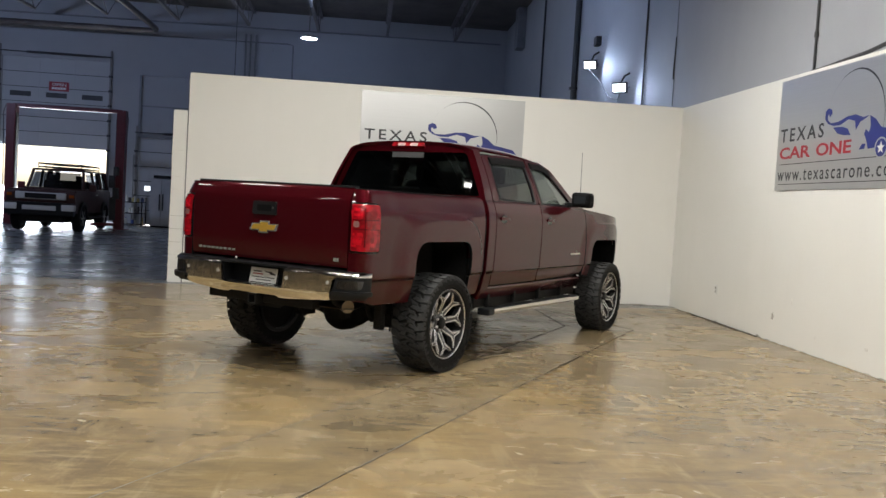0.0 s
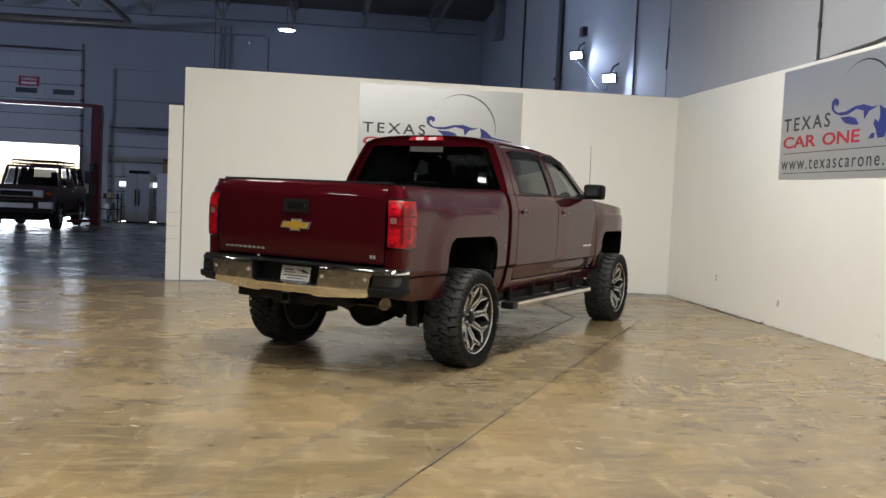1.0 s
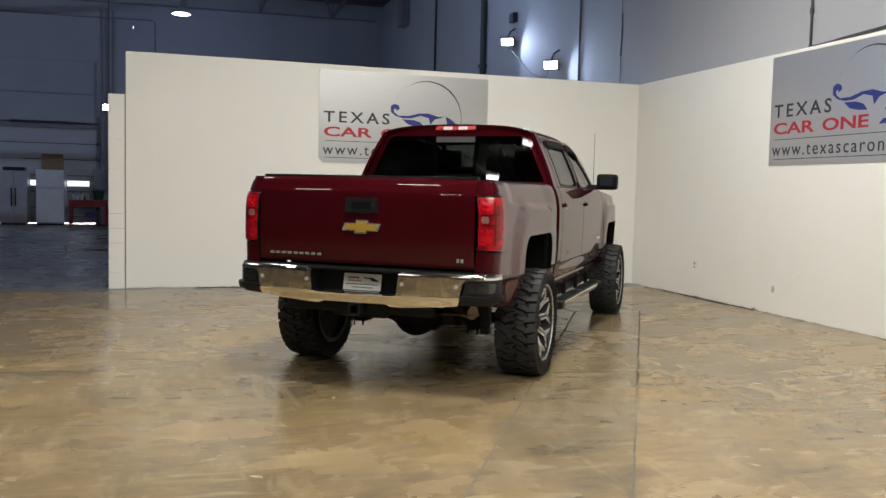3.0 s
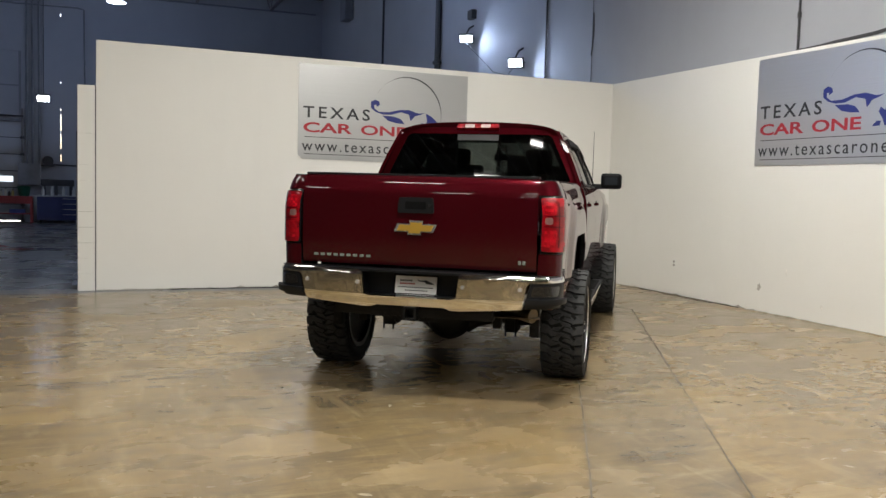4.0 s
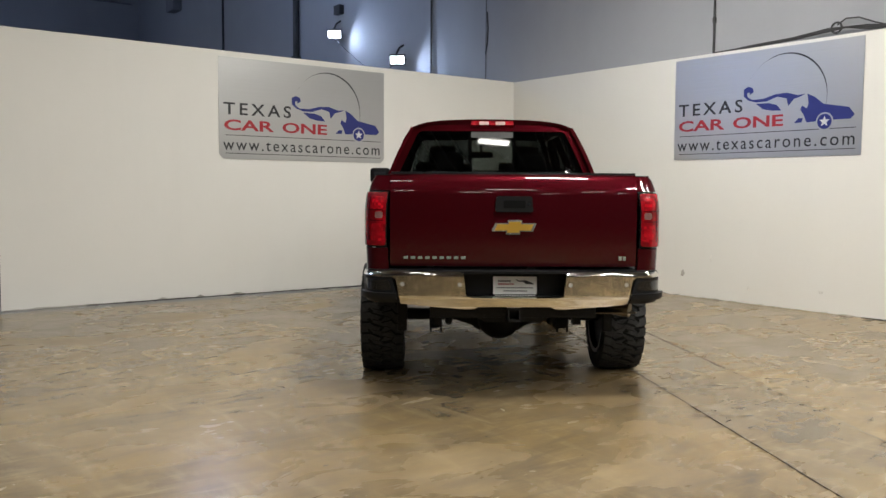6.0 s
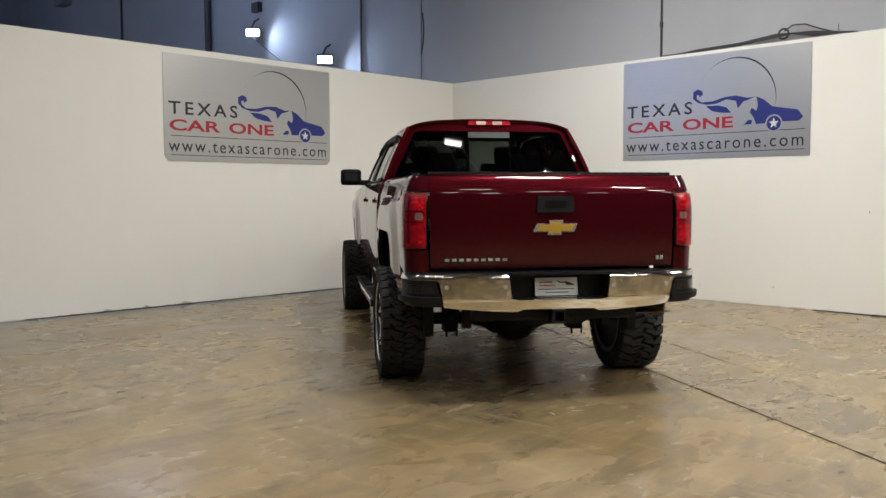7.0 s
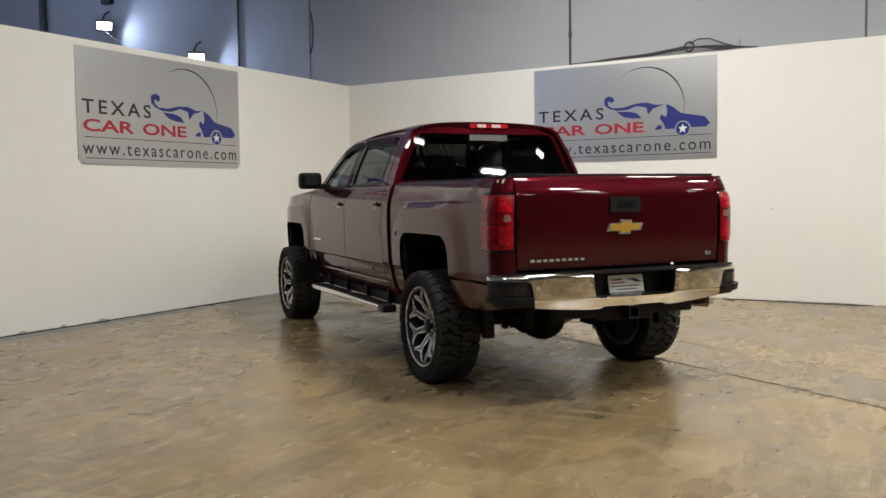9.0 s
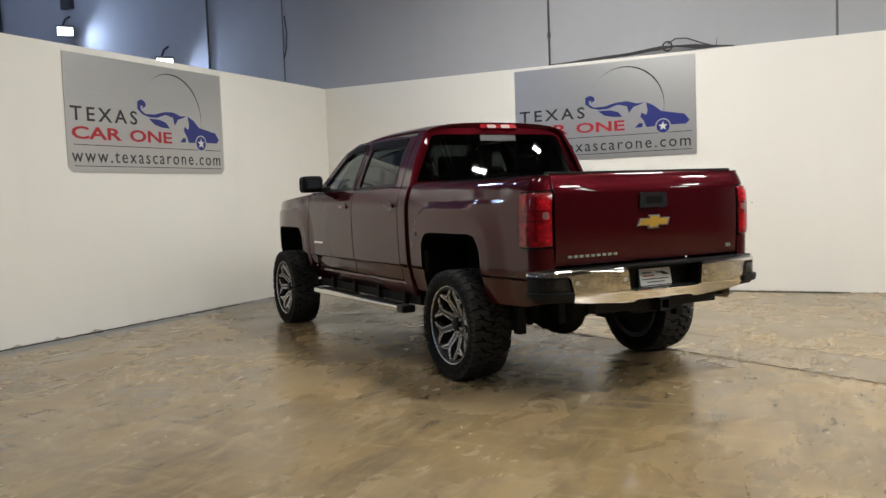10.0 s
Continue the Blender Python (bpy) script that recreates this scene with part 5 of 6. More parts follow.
add_box(well, -0.345, -0.333, -1.305, -1.150, 0.685, 0.848)
add_box(well, 0.333, 0.345, -1.305, -1.150, 0.685, 0.848)
add_box(well, -0.333, 0.333, -1.300, -1.172, 0.685, 0.692)
pocket = part("plate_pocket", well, M_BLACKPLASTIC, bumper, "black plate recess")
plate = part("plate", box(-0.148, 0.148, -1.352, -1.340, 0.700, 0.852, 0.003), M_PLATE, pocket, "white dealer plate with writing as plain bars")
for x0, x1, z0, z1 in ((-0.152, 0.152, 0.694, 0.718), (-0.152, 0.152, 0.836, 0.856), (-0.153, -0.146, 0.718, 0.836), (0.146, 0.153, 0.718, 0.836)):
    part("plate_frame_bar", box(x0, x1, -1.3585, -1.350, z0, z1), M_MATTBLACK, plate)
for i in range(15):
    part("plate_bar", box(-0.132 + i * 0.018, -0.132 + i * 0.018 + 0.012, -1.3605, -1.357, 0.702, 0.712), M_PLATE, plate)
for x0, x1, z0, z1, mt in ((-0.112, -0.025, 0.800, 0.811, M_BLACKTXT), (-0.112, -0.005, 0.780, 0.790, M_REDTXT), (-0.122, 0.122, 0.757, 0.764, M_BLACKTXT), (-0.075, 0.085, 0.736, 0.743, M_BLACKTXT)):
    k = int((x1 - x0) / 0.0135)
    for i in range(k):
        part("plate_bar", box(x0 + i * (x1 - x0) / k, x0 + (i + 0.72) * (x1 - x0) / k, -1.3545, -1.350, z0, z1), mt, plate)
part("plate_bar", prism([(0.005, 0.818), (0.03, 0.808), (0.07, 0.812), (0.12, 0.792), (0.125, 0.784), (0.07, 0.786), (0.06, 0.80), (0.02, 0.802)], 0.004, "y", -1.3545), M_BLACKTXT, plate)

plate.matrix_basis = pose(0.012, -1.185, 0.758, -12) @ Matrix.Translation((0, 1.35, -0.776))

# hitch, frame, axles, exhaust
hitch = part("hitch", box(-0.55, 0.55, -1.22, -1.12, 0.545, 0.625, 0.015), M_CHASSIS, truck, "black tow hitch bar")
bm = bmesh.new()
for x0, x1, z0, z1 in ((-0.045, 0.045, 0.608, 0.622), (-0.045, 0.045, 0.532, 0.546), (-0.045, -0.031, 0.532, 0.622), (0.031, 0.045, 0.532, 0.622)):
    add_box(bm, x0, x1, -1.30, -1.10, z0, z1)
part("hitch_receiver", bm, M_CHASSIS, hitch)
part("hitch_bracket", prism([(-0.24, 0.545), (0.24, 0.545), (0.19, 0.515), (-0.19, 0.515)], 0.012, "y", -1.19), M_CHASSIS, hitch)
for side in (1, -1):
    part("frame_rail", add_box(bmesh.new(), side * 0.48 - 0.04, side * 0.48 + 0.04, -1.20, 4.55, 0.62, 0.76, 0.01), M_CHASSIS, truck, "black frame rail")
    leaf = bmesh.new()
    for k in range(4):
        path = [(side * 0.50, -0.72 + 0.12 * k + t * (1.40 - 0.24 * k), 0.50 - 0.022 * k + 0.16 * (2 * t - 1) ** 2 * (1 - 0.12 * k) - 0.02) for t in [i / 10 for i in range(11)]]
        for a, b in zip(path, path[1:]):
            add_tube(leaf, [a, b], 0.011, 6)
    part("leaf_spring", leaf, M_CHASSIS, truck, "black leaf spring")
    part("spring_shackle", add_box(bmesh.new(), side * 0.50 - 0.03, side * 0.50 + 0.03, -0.78, -0.70, 0.43, 0.66, 0.012), M_CHASSIS, truck)
    part("shock_absorber", tube([(side * 0.40, -0.20, 0.36), (side * 0.40, -0.30, 0.52), (side * 0.42, -0.42, 0.80)], [0.03, 0.03, 0.024], 10), M_CHASSIS, truck, "", 50)
    part("spring_block", add_box(bmesh.new(), side * 0.50 - 0.05, side * 0.50 + 0.05, -0.12, 0.06, 0.30, 0.50, 0.012), M_CHASSIS, truck)
    part("flap_bracket", add_box(bmesh.new(), side * 0.75 - 0.035, side * 0.75 + 0.035, -0.64, -0.57, 0.36, 0.64, 0.012), M_CHASSIS, truck)
    part("u_bolt", tube([(side * 0.46, -0.13, 0.27), (side * 0.46, -0.13, 0.52), (side * 0.54, -0.13, 0.52), (side * 0.54, -0.13, 0.27)], 0.009, 6), M_CHASSIS, truck)
axle = part("rear_axle", tube([(-0.80, WHEEL_R, 0.40), (0.80, WHEEL_R, 0.40)], 0.048, 14), M_CHASSIS, truck, "", 50)
diff = lathe([(0.02, -0.23), (0.10, -0.215), (0.150, -0.17), (0.178, -0.10), (0.180, 0.0), (0.15, 0.12), (0.07, 0.22), (0.045, 0.34)], 20, "y", (0, WHEEL_R, 0.395))
part("differential", diff, M_CHASSIS, axle, "black differential housing", 40)
for side in (1, -1):
    part("axle_flare", tube([(side * 0.14, WHEEL_R, 0.395), (side * 0.22, WHEEL_R, 0.40), (side * 0.34, WHEEL_R, 0.40)], [0.13, 0.085, 0.05], 14), M_CHASSIS, axle, "", 50)
part("front_axle", tube([(-0.80, WHEEL_F, 0.41), (0.80, WHEEL_F, 0.41)], 0.045, 12), M_CHASSIS, truck, "", 50)
part("subframe", box(-0.42, 0.42, 3.55, 4.15, 0.42, 0.62, 0.03), M_CHASSIS, truck)
part("driveshaft", tube([(0.0, 0.30, 0.42), (0.05, 2.2, 0.60)], 0.04, 12), M_CHASSIS, truck, "", 50)
part("gearbox", box(-0.22, 0.22, 1.9, 3.2, 0.52, 0.72, 0.05), M_CHASSIS, truck, "", 40)
part("muffler", box(0.20, 0.46, 0.9, 1.7, 0.56, 0.72, 0.06, 3), M_EXHAUST, truck, "", 40)
part("tail_pipe", tube([(0.34, 0.9, 0.66), (0.33, 0.4, 0.70), (0.36, -0.3, 0.74), (0.46, -0.75, 0.66), (0.60, -0.98, 0.605), (0.80, -1.10, 0.585)], [0.035, 0.035, 0.036, 0.04, 0.045, 0.05], 12), M_EXHAUST, truck, "dull steel tail pipe", 50)
part("heat_shield", prism(rounded([(0.40, -0.55), (0.72, -0.75), (0.86, -1.13), (0.55, -1.16), (0.36, -0.9)], 0.06), 0.006, "z", 0.566), M_EXHAUST, truck)
part("brake_hose", tube([(-0.52, -0.35, 0.58), (-0.50, -0.45, 0.50), (-0.42, -0.50, 0.47), (-0.36, -0.46, 0.52), (-0.35, -0.40, 0.60)], 0.006, 6), M_CHASSIS, truck)
part("fuel_tank", box(-0.44, -0.10, 0.8, 1.9, 0.56, 0.74, 0.05), M_CHASSIS, truck)

# running boards
for side in (1, -1):
    board = part("running_board", add_box(bmesh.new(), side * 0.985 - 0.060, side * 0.985 + 0.060, 0.78, 2.98, 0.408, 0.455, 0.018, 0, 3), M_BLACKPLASTIC, truck, "chrome-edged running board with black treads", 40)
    part("chrome_edge", add_box(bmesh.new(), side * 1.036 - 0.014, side * 1.036 + 0.014, 0.86, 2.98, 0.402, 0.452, 0.012, 0, 3), M_CHROME, board, "polished edge", 40)
    part("end_cap", add_box(bmesh.new(), side * 0.99 - 0.064, side * 0.99 + 0.064, 0.74, 0.86, 0.396, 0.460, 0.02, 0, 3), M_BLACKPLASTIC, board, "", 40)
    for y0, y1 in ((0.95, 1.75), (1.95, 2.80)):
        part("step_pad", add_box(bmesh.new(), side * 0.972 - 0.042, side * 0.972 + 0.042, y0, y1, 0.453, 0.463, 0.004), M_RUBBER, board)
    for y in (0.98, 1.55, 2.15, 2.75):
        part("bracket", add_box(bmesh.new(), side * 0.90 - 0.02, side * 0.90 + 0.02, y - 0.02, y + 0.02, 0.44, 0.60, 0.006), M_CHASSIS, board)
part("antenna", tube([(0.86, 3.30, 1.44), (0.862, 3.28, 1.80), (0.865, 3.26, 2.12)], [0.004, 0.003, 0.002], 6), M_BLACKPLASTIC, truck, "thin black aerial")


# wheels
R_T, W_T = 0.412, 0.345


def tyre_mesh():
    bm = bmesh.new()
    h = W_T / 2
    prof = [(0.275, -h + 0.05), (0.285, -h + 0.025), (0.31, -h + 0.006), (0.345, -h), (0.375, -h + 0.008), (0.390, -h + 0.028), (0.393, -h + 0.06), (0.394, 0),
            (0.393, h - 0.06), (0.390, h - 0.028), (0.375, h - 0.008), (0.345, h), (0.31, h - 0.006), (0.285, h - 0.025), (0.275, h - 0.05)]
    add_lathe(bm, prof, 56, "x", close=True)
    for x, r in ((h + 0.0008, 0.335), (h - 0.004, 0.305)):
        add_lathe(bm, [(r, x), (r + 0.004, x + 0.002), (r + 0.008, x)], 56, "x", close=True)
    rnd = random.Random(5)
    count = 33
    pitch = 2 * math.pi / count

    def zig(u):
        f = u % 1.0
        return 4 * f - 1 if f < 0.5 else 3 - 4 * f

    def block(u0, u1, lo, hi, amp_lo, amp_hi, slant, top, low):
        """One tread block between two zigzag grooves."""
        def side(u_a, u_b, w, amp, sh):
            us = [u_a] + [k / 2 for k in range(int(u_a * 2) - 1, int(u_b * 2) + 2) if u_a + 0.05 < k / 2 < u_b - 0.05] + [u_b]
            return [(u + sh, w + amp * zig(u)) for u in us]
        loop = side(u0, u1, lo, amp_lo, 0) + side(u0, u1, hi, amp_hi, slant)[::-1]
        a, b = [], []
        for u, w in loop:
            edge = max(0.0, abs(w) - 0.11) * 0.15
            for lst, r in ((a, low - edge), (b, top - edge)):
                lst.append(bm.verts.new((w, r * math.cos(u * pitch), r * math.sin(u * pitch))))
        n = len(loop)
        for f in [bm.faces.new(b)] + [bm.faces.new((a[i], a[(i + 1) % n], b[(i + 1) % n], b[i])) for i in range(n)]:
            f.material_index = 1
    cuts = (-0.166, -0.092, 0.0, 0.092, 0.166)
    for r in range(4):
        lo, hi = cuts[r] + (0.0058 if r else 0), cuts[r + 1] - (0.0058 if r < 3 else 0)
        for i in range(count):
            u0 = i + 0.41 * r + rnd.uniform(-0.05, 0.05)
            gap = (0.095, 0.08, 0.08, 0.095)[r]
            block(u0 + gap, u0 + 1 - gap, lo, hi, 0.020 if r else 0, 0.020 if r < 3 else 0, (0.10, -0.26, 0.26, -0.10)[r] + rnd.uniform(-0.10, 0.10), R_T, 0.396)
            # a flat dark mark across the block: a slot's shade put into the colour
            if r in (1, 2):
                mid = u0 + 0.5 + 0.5 * (-0.26, 0.26)[r - 1]
                w0 = 0.5 * (lo + hi)
                ring = [bm.verts.new((w0 + dw, (R_T + 0.0006) * math.cos(u * pitch), (R_T + 0.0006) * math.sin(u * pitch))) for dw, u in ((-0.026, mid - 0.10), (-0.026, mid - 0.02), (0.026, mid + 0.12), (0.026, mid + 0.04))]
                bm.faces.new(ring)
    # shoulder bars that run on to the sidewall
    for s in (1, -1):
        for i in range(count * 2):
            u = i / 2 + 0.1
            drop = 0.050 if i % 2 else 0.034
            for u_a, u_b in ((u, u + 0.40),):
                ring = []
                for w, r, d in ((s * 0.1655, R_T - 0.0085, 0.0), (s * (h + 0.002), R_T - drop, 0.03)):
                    ring += [[bm.verts.new((w, r * math.cos(q * pitch), r * math.sin(q * pitch))) for q in (u_a + d, u_b - d)]]
                bm.faces.new((ring[0][0], ring[0][1], ring[1][1], ring[1][0])).material_index = 1
    return bm


def spoke_mesh():
    """One Y-shaped spoke, pointing along +z, face at x = 0."""
    bm = bmesh.new()
    half = math.pi / 8
    rim = 0.268

    def pol(r, a):
        return (r * math.sin(a), r * math.cos(a))
    out = [(0.025, 0.070), (0.021, 0.186), pol(rim, half * 0.86), pol(rim, half * 0.70), (0.0, 0.216), pol(rim, -half * 0.70), pol(rim, -half * 0.86), (-0.021, 0.186), (-0.025, 0.070)]
    add_prism(bm, out, -0.045, "x", 0.0, 0)
    # tilt so that the hub end sits deeper
    for v in bm.verts:
        r = math.hypot(v.co.y, v.co.z)
        v.co.x -= 0.068 * (1 - sstep(0.06, 0.25, r))
    return bm


def spoke_edges():
    bm = bmesh.new()
    half = math.pi / 8
    rim = 0.268

    def dish(y, z):
        return -0.068 * (1 - sstep(0.06, 0.25, math.hypot(y, z))) + 0.002
    for s in (1, -1):
        line = [(s * 0.021, 0.085), (s * 0.017, 0.188), (s * rim * math.sin(half * 0.82), rim * math.cos(half * 0.82))]
        for (a, b), (c, d) in zip(line, line[1:]):
            k = 4
            add_tube(bm, [(dish(a + (c - a) * t / k, b + (d - b) * t / k), a + (c - a) * t / k, b + (d - b) * t / k) for t in range(k + 1)], 0.0072, 6)
        inner = [(0.0, 0.213), (s * rim * math.sin(half * 0.72), rim * math.cos(half * 0.72))]
        add_tube(bm, [(dish(y, z), y, z) for y, z in inner], 0.0052, 6)
    return bm


tyre_me, spoke_me, edge_me = finish(tyre_mesh(), 35), finish(spoke_mesh(), 30), finish(spoke_edges(), 60)
for me, mats in ((tyre_me, (M_RUBBER, M_TREAD)), (spoke_me, (M_SPOKE,)), (edge_me, (M_MILLED,))):
    for m in mats:
        me.materials.append(m)


def add_wheel(x, y, spin):
    out = 1 if x > 0 else -1
    m = pose(x, y, R_T * 1.022 - 0.026, 0, 0, 0 if out > 0 else 180) @ pose(0, 0, 0, spin) @ Matrix.Diagonal((0.9 if y > 1 else 0.93, 1.022, 1.022, 1))
    w = part("wheel", lathe([(0.288, -0.17), (0.292, 0.10), (0.292, 0.150), (0.270, 0.150), (0.262, 0.12), (0.255, -0.165)], 48, "x", close=True), M_BARREL, truck, "gunmetal alloy wheel with milled split spokes and an all-terrain tyre", 40)
    w.matrix_basis = m
    t = new("tyre", tyre_me)
    t.parent = w
    part("rim_lip", lathe([(0.284, 0.146), (0.292, 0.146), (0.295, 0.155), (0.290, 0.160), (0.284, 0.155)], 56, "x", close=True), M_MILLED, w, "bright machined lip", 50)
    for i in range(8):
        s = new("spoke", spoke_me)
        s.parent = w
        s.matrix_basis = pose(0.128, 0, 0, 45 * i)
        e = new("milled_edge", edge_me)
        e.parent = s
    hub = part("hub", lathe([(0.086, -0.02), (0.086, 0.056), (0.076, 0.068), (0.050, 0.072)], 28, "x"), M_GUNMETAL, w, "", 40)
    part("centre_cap", lathe([(0.050, 0.065), (0.048, 0.098), (0.038, 0.108), (0.02, 0.110)], 24, "x"), M_BLACKPLASTIC, hub, "", 40)
    for i in range(6):
        a = 2 * math.pi * i / 6 + 0.3
        part("lug_nut", lathe([(0.011, 0.06), (0.011, 0.086), (0.007, 0.091)], 6, "x", (0, 0.063 * math.cos(a), 0.063 * math.sin(a))), M_MILLED, hub)
    part("brake_disc", lathe([(0.10, -0.03), (0.175, -0.03), (0.175, 0.0), (0.10, 0.0)], 32, "x", close=True), M_EXHAUST, w, "", 40)
    part("brake_caliper", prism(rounded([(-0.06, 0.10), (0.06, 0.10), (0.075, 0.20), (-0.075, 0.20)], 0.02), 0.09, "x", -0.06), M_CHASSIS, w)
    part("inner_disc", lathe([(0.02, -0.12), (0.255, -0.12), (0.255, -0.11), (0.02, -0.11)], 32, "x", close=True), M_CHASSIS, w)
    return w


for x, y, spin in ((0.928, WHEEL_R - 0.015, 8), (-0.908, WHEEL_R - 0.055, 20), (0.985, WHEEL_F - 0.06, 33), (-0.985, WHEEL_F - 0.06, 3)):
    add_wheel(x, y, spin)

# ---- far wall infill, slit of daylight ----
structure("wall_infill", box(DOOR_B[0], DOOR_B[1], Y_N + 0.06, Y_N + 0.20, 3.30, DOOR_B[3]), M_GREYWALL, "grey infill panel above the closed garage door", "wall")
for x in (DOOR_B[0] - 0.04, DOOR_B[1] - 0.04):
    structure("trim", box(x, x + 0.08, Y_N - 0.03, Y_N - 0.001, 3.3, DOOR_B[3]), M_PAINTEDPIPE, "grey frame of the door infill", "trim")
structure("trim_1", box(DOOR_B[0], DOOR_B[1], Y_N - 0.03, Y_N - 0.001, 3.30, 3.38), M_PAINTEDPIPE, "grey lintel over the closed door", "trim")
structure("trim_2", box(DOOR_B[0], DOOR_B[1], Y_N + 0.03, Y_N + 0.059, 4.45, 4.50), M_PAINTEDPIPE, "grey rail across the door infill", "trim")

# ---- two-post lift ----
M_LIFT = surface("red_lift_paint", (0.10, 0.009, 0.016), 0.42, vary=0.15, wear=0.35)
lift = thing("vehicle_lift", "red two-post vehicle lift with a cross beam", "car lift", pose(-10.12, 29.0, 0))
for s in (-1, 1):
    c = part("column", box(s * 1.72 - 0.14, s * 1.72 + 0.14, -0.16, 0.16, 0, 3.88, 0.015), M_LIFT, lift)
    part("column_channel", add_box(bmesh.new(), s * 1.57 - 0.012, s * 1.57 + 0.012, -0.10, 0.10, 0.2, 3.6), M_DARKPIPE, c)
    part("carriage", box(s * 1.55 - 0.10, s * 1.55 + 0.10, -0.17, 0.17, 0.30, 1.05, 0.01), M_DARKPIPE, c)
    part("base_plate", box(s * 1.72 - 0.26, s * 1.72 + 0.26, -0.28, 0.28, 0.0, 0.025, 0.005), M_LIFT, c)
    for k in (-1, 1):
        arm = bmesh.new()
        add_box(arm, -0.05, 0.05, 0.0, 0.85, 0.0, 0.09, 0.01)
        bmesh.ops.transform(arm, matrix=pose(s * 1.55, k * 0.12, 0.12, 0, 0, (0 if k > 0 else 180) + s * k * 32), verts=arm.verts)
        part("swing_arm", arm, M_LIFT, lift)
    part("hose", tube([(s * 1.88, -0.1, 3.85), (s * 1.95, -0.14, 3.6), (s * 1.90, -0.18, 2.4), (s * 1.89, -0.17, 1.2)], 0.014, 6), M_DARKPIPE, c)
part("cross_beam", box(-1.70, 1.70, -0.09, 0.09, 3.78, 3.90, 0.01), M_LIFT, lift, "steel cross beam")
part("beam_cover", box(-1.55, 1.55, -0.10, 0.10, 3.90, 3.915), M_PAINTEDPIPE, lift, "grey cover strip")
power = part("power_unit", box(1.46, 1.62, -0.36, -0.17, 1.35, 1.75, 0.02), M_DARKPIPE, lift, "black hydraulic power unit", 40)
part("motor", lathe([(0.08, 1.75), (0.09, 1.78), (0.09, 2.02), (0.05, 2.05)], 16, "z", (1.66, -0.26, 0)), M_DARKPIPE, power, "", 40)
part("oil_tank", box(1.58, 1.76, -0.34, -0.18, 1.0, 1.36, 0.03), M_DARKPIPE, power, "", 40)

# ---- off-road car on the workshop floor ----
M_SUV = surface("dark_suv_paint", (0.035, 0.012, 0.011), 0.5, vary=0.1, bump=0, coat=0.15)
M_SUV.node_tree.nodes["Principled BSDF"].inputs["Specular IOR Level"].default_value = 0.3
M_GREYTRIM = surface("silver_trim", (0.52, 0.52, 0.53), 0.45, 0.2, vary=0.08)
M_AMBER = surface("amber_lens", (0.25, 0.05, 0.006), 0.2, coat=1.0)
suv = thing("parked_car", "dark boxy off-road car with roof rack, headlights facing out", "car", pose(-9.57, 26.08, 0, 0, 0, 4))
shell = bmesh.new()
add_prism(shell, rounded([(-0.80, 0.55), (3.55, 0.55), (3.62, 1.18), (3.45, 1.22), (-0.78, 1.20), (-0.85, 1.10)], 0.06), 1.84, "x", -0.92)
bmesh.ops.bevel(shell, geom=[e for e in shell.edges if abs(e.verts[0].co.x - e.verts[1].co.x) < 0.01], offset=0.05, segments=3, affect="EDGES")
body = part("body", shell, M_SUV, suv, "", 40)
low_y, top_y = (0.55, 1.80, 2.60, 3.55), (0.86, 1.79, 2.58, 3.40)
for s in (1, -1):
    for k, (a, b) in enumerate(zip(low_y, top_y)):
        part("pillar", tube([(s * 0.80, a, 1.17), (s * 0.71, b, 1.79)], 0.045 if k < 2 else 0.09, 8), M_SUV, suv, "", 50)
    part("waist_rail", add_box(bmesh.new(), s * 0.82 - 0.05, s * 0.82 + 0.05, 0.5, 3.58, 1.16, 1.26, 0.02), M_SUV, suv, "", 40)
part("underbody", box(-0.62, 0.62, -0.72, 3.4, 0.27, 0.57, 0.04), M_CHASSIS, suv)
part("cowl", box(-0.80, 0.80, 0.48, 0.66, 1.17, 1.25, 0.02), M_SUV, suv, "", 40)
part("tail_panel", box(-0.80, 0.80, 3.50, 3.62, 1.15, 1.35, 0.02), M_SUV, suv, "", 40)
part("rear_seat", box(-0.68, 0.68, 2.48, 2.62, 0.9, 1.50, 0.05, 3), M_SEAT, suv, "dark seat", 50)
part("spare_wheel", lathe([(0.20, 3.64), (0.34, 3.64), (0.38, 3.70), (0.38, 3.80), (0.34, 3.86), (0.20, 3.86)], 28, "y", (0.1, 0, 1.12)), M_RUBBER, suv, "", 40)
for x in (-0.40, 0.40):
    st = part("front_seat", box(x - 0.24, x + 0.24, 1.62, 1.76, 0.9, 1.48, 0.05, 3), M_SEAT, suv, "dark seat", 50)
    part("headrest", box(x - 0.12, x + 0.12, 1.66, 1.75, 1.47, 1.66, 0.04, 3), M_SEAT, st, "", 50)
part("roof", box(-0.74, 0.74, 0.88, 3.45, 1.765, 1.83, 0.03, 3), M_SUV, suv, "", 40)
SUVGLASS = glass_mat("car_glass", (0.13, 0.15, 0.18))
ws = bmesh.new()
q = [ws.verts.new(p) for p in ((-0.72, 0.575, 1.26), (0.72, 0.575, 1.26), (0.635, 0.825, 1.725), (-0.635, 0.825, 1.725))]
ws.faces.new(q)
bmesh.ops.solidify(ws, geom=ws.faces[:], thickness=0.012)
part("windscreen", ws, SUVGLASS, suv)
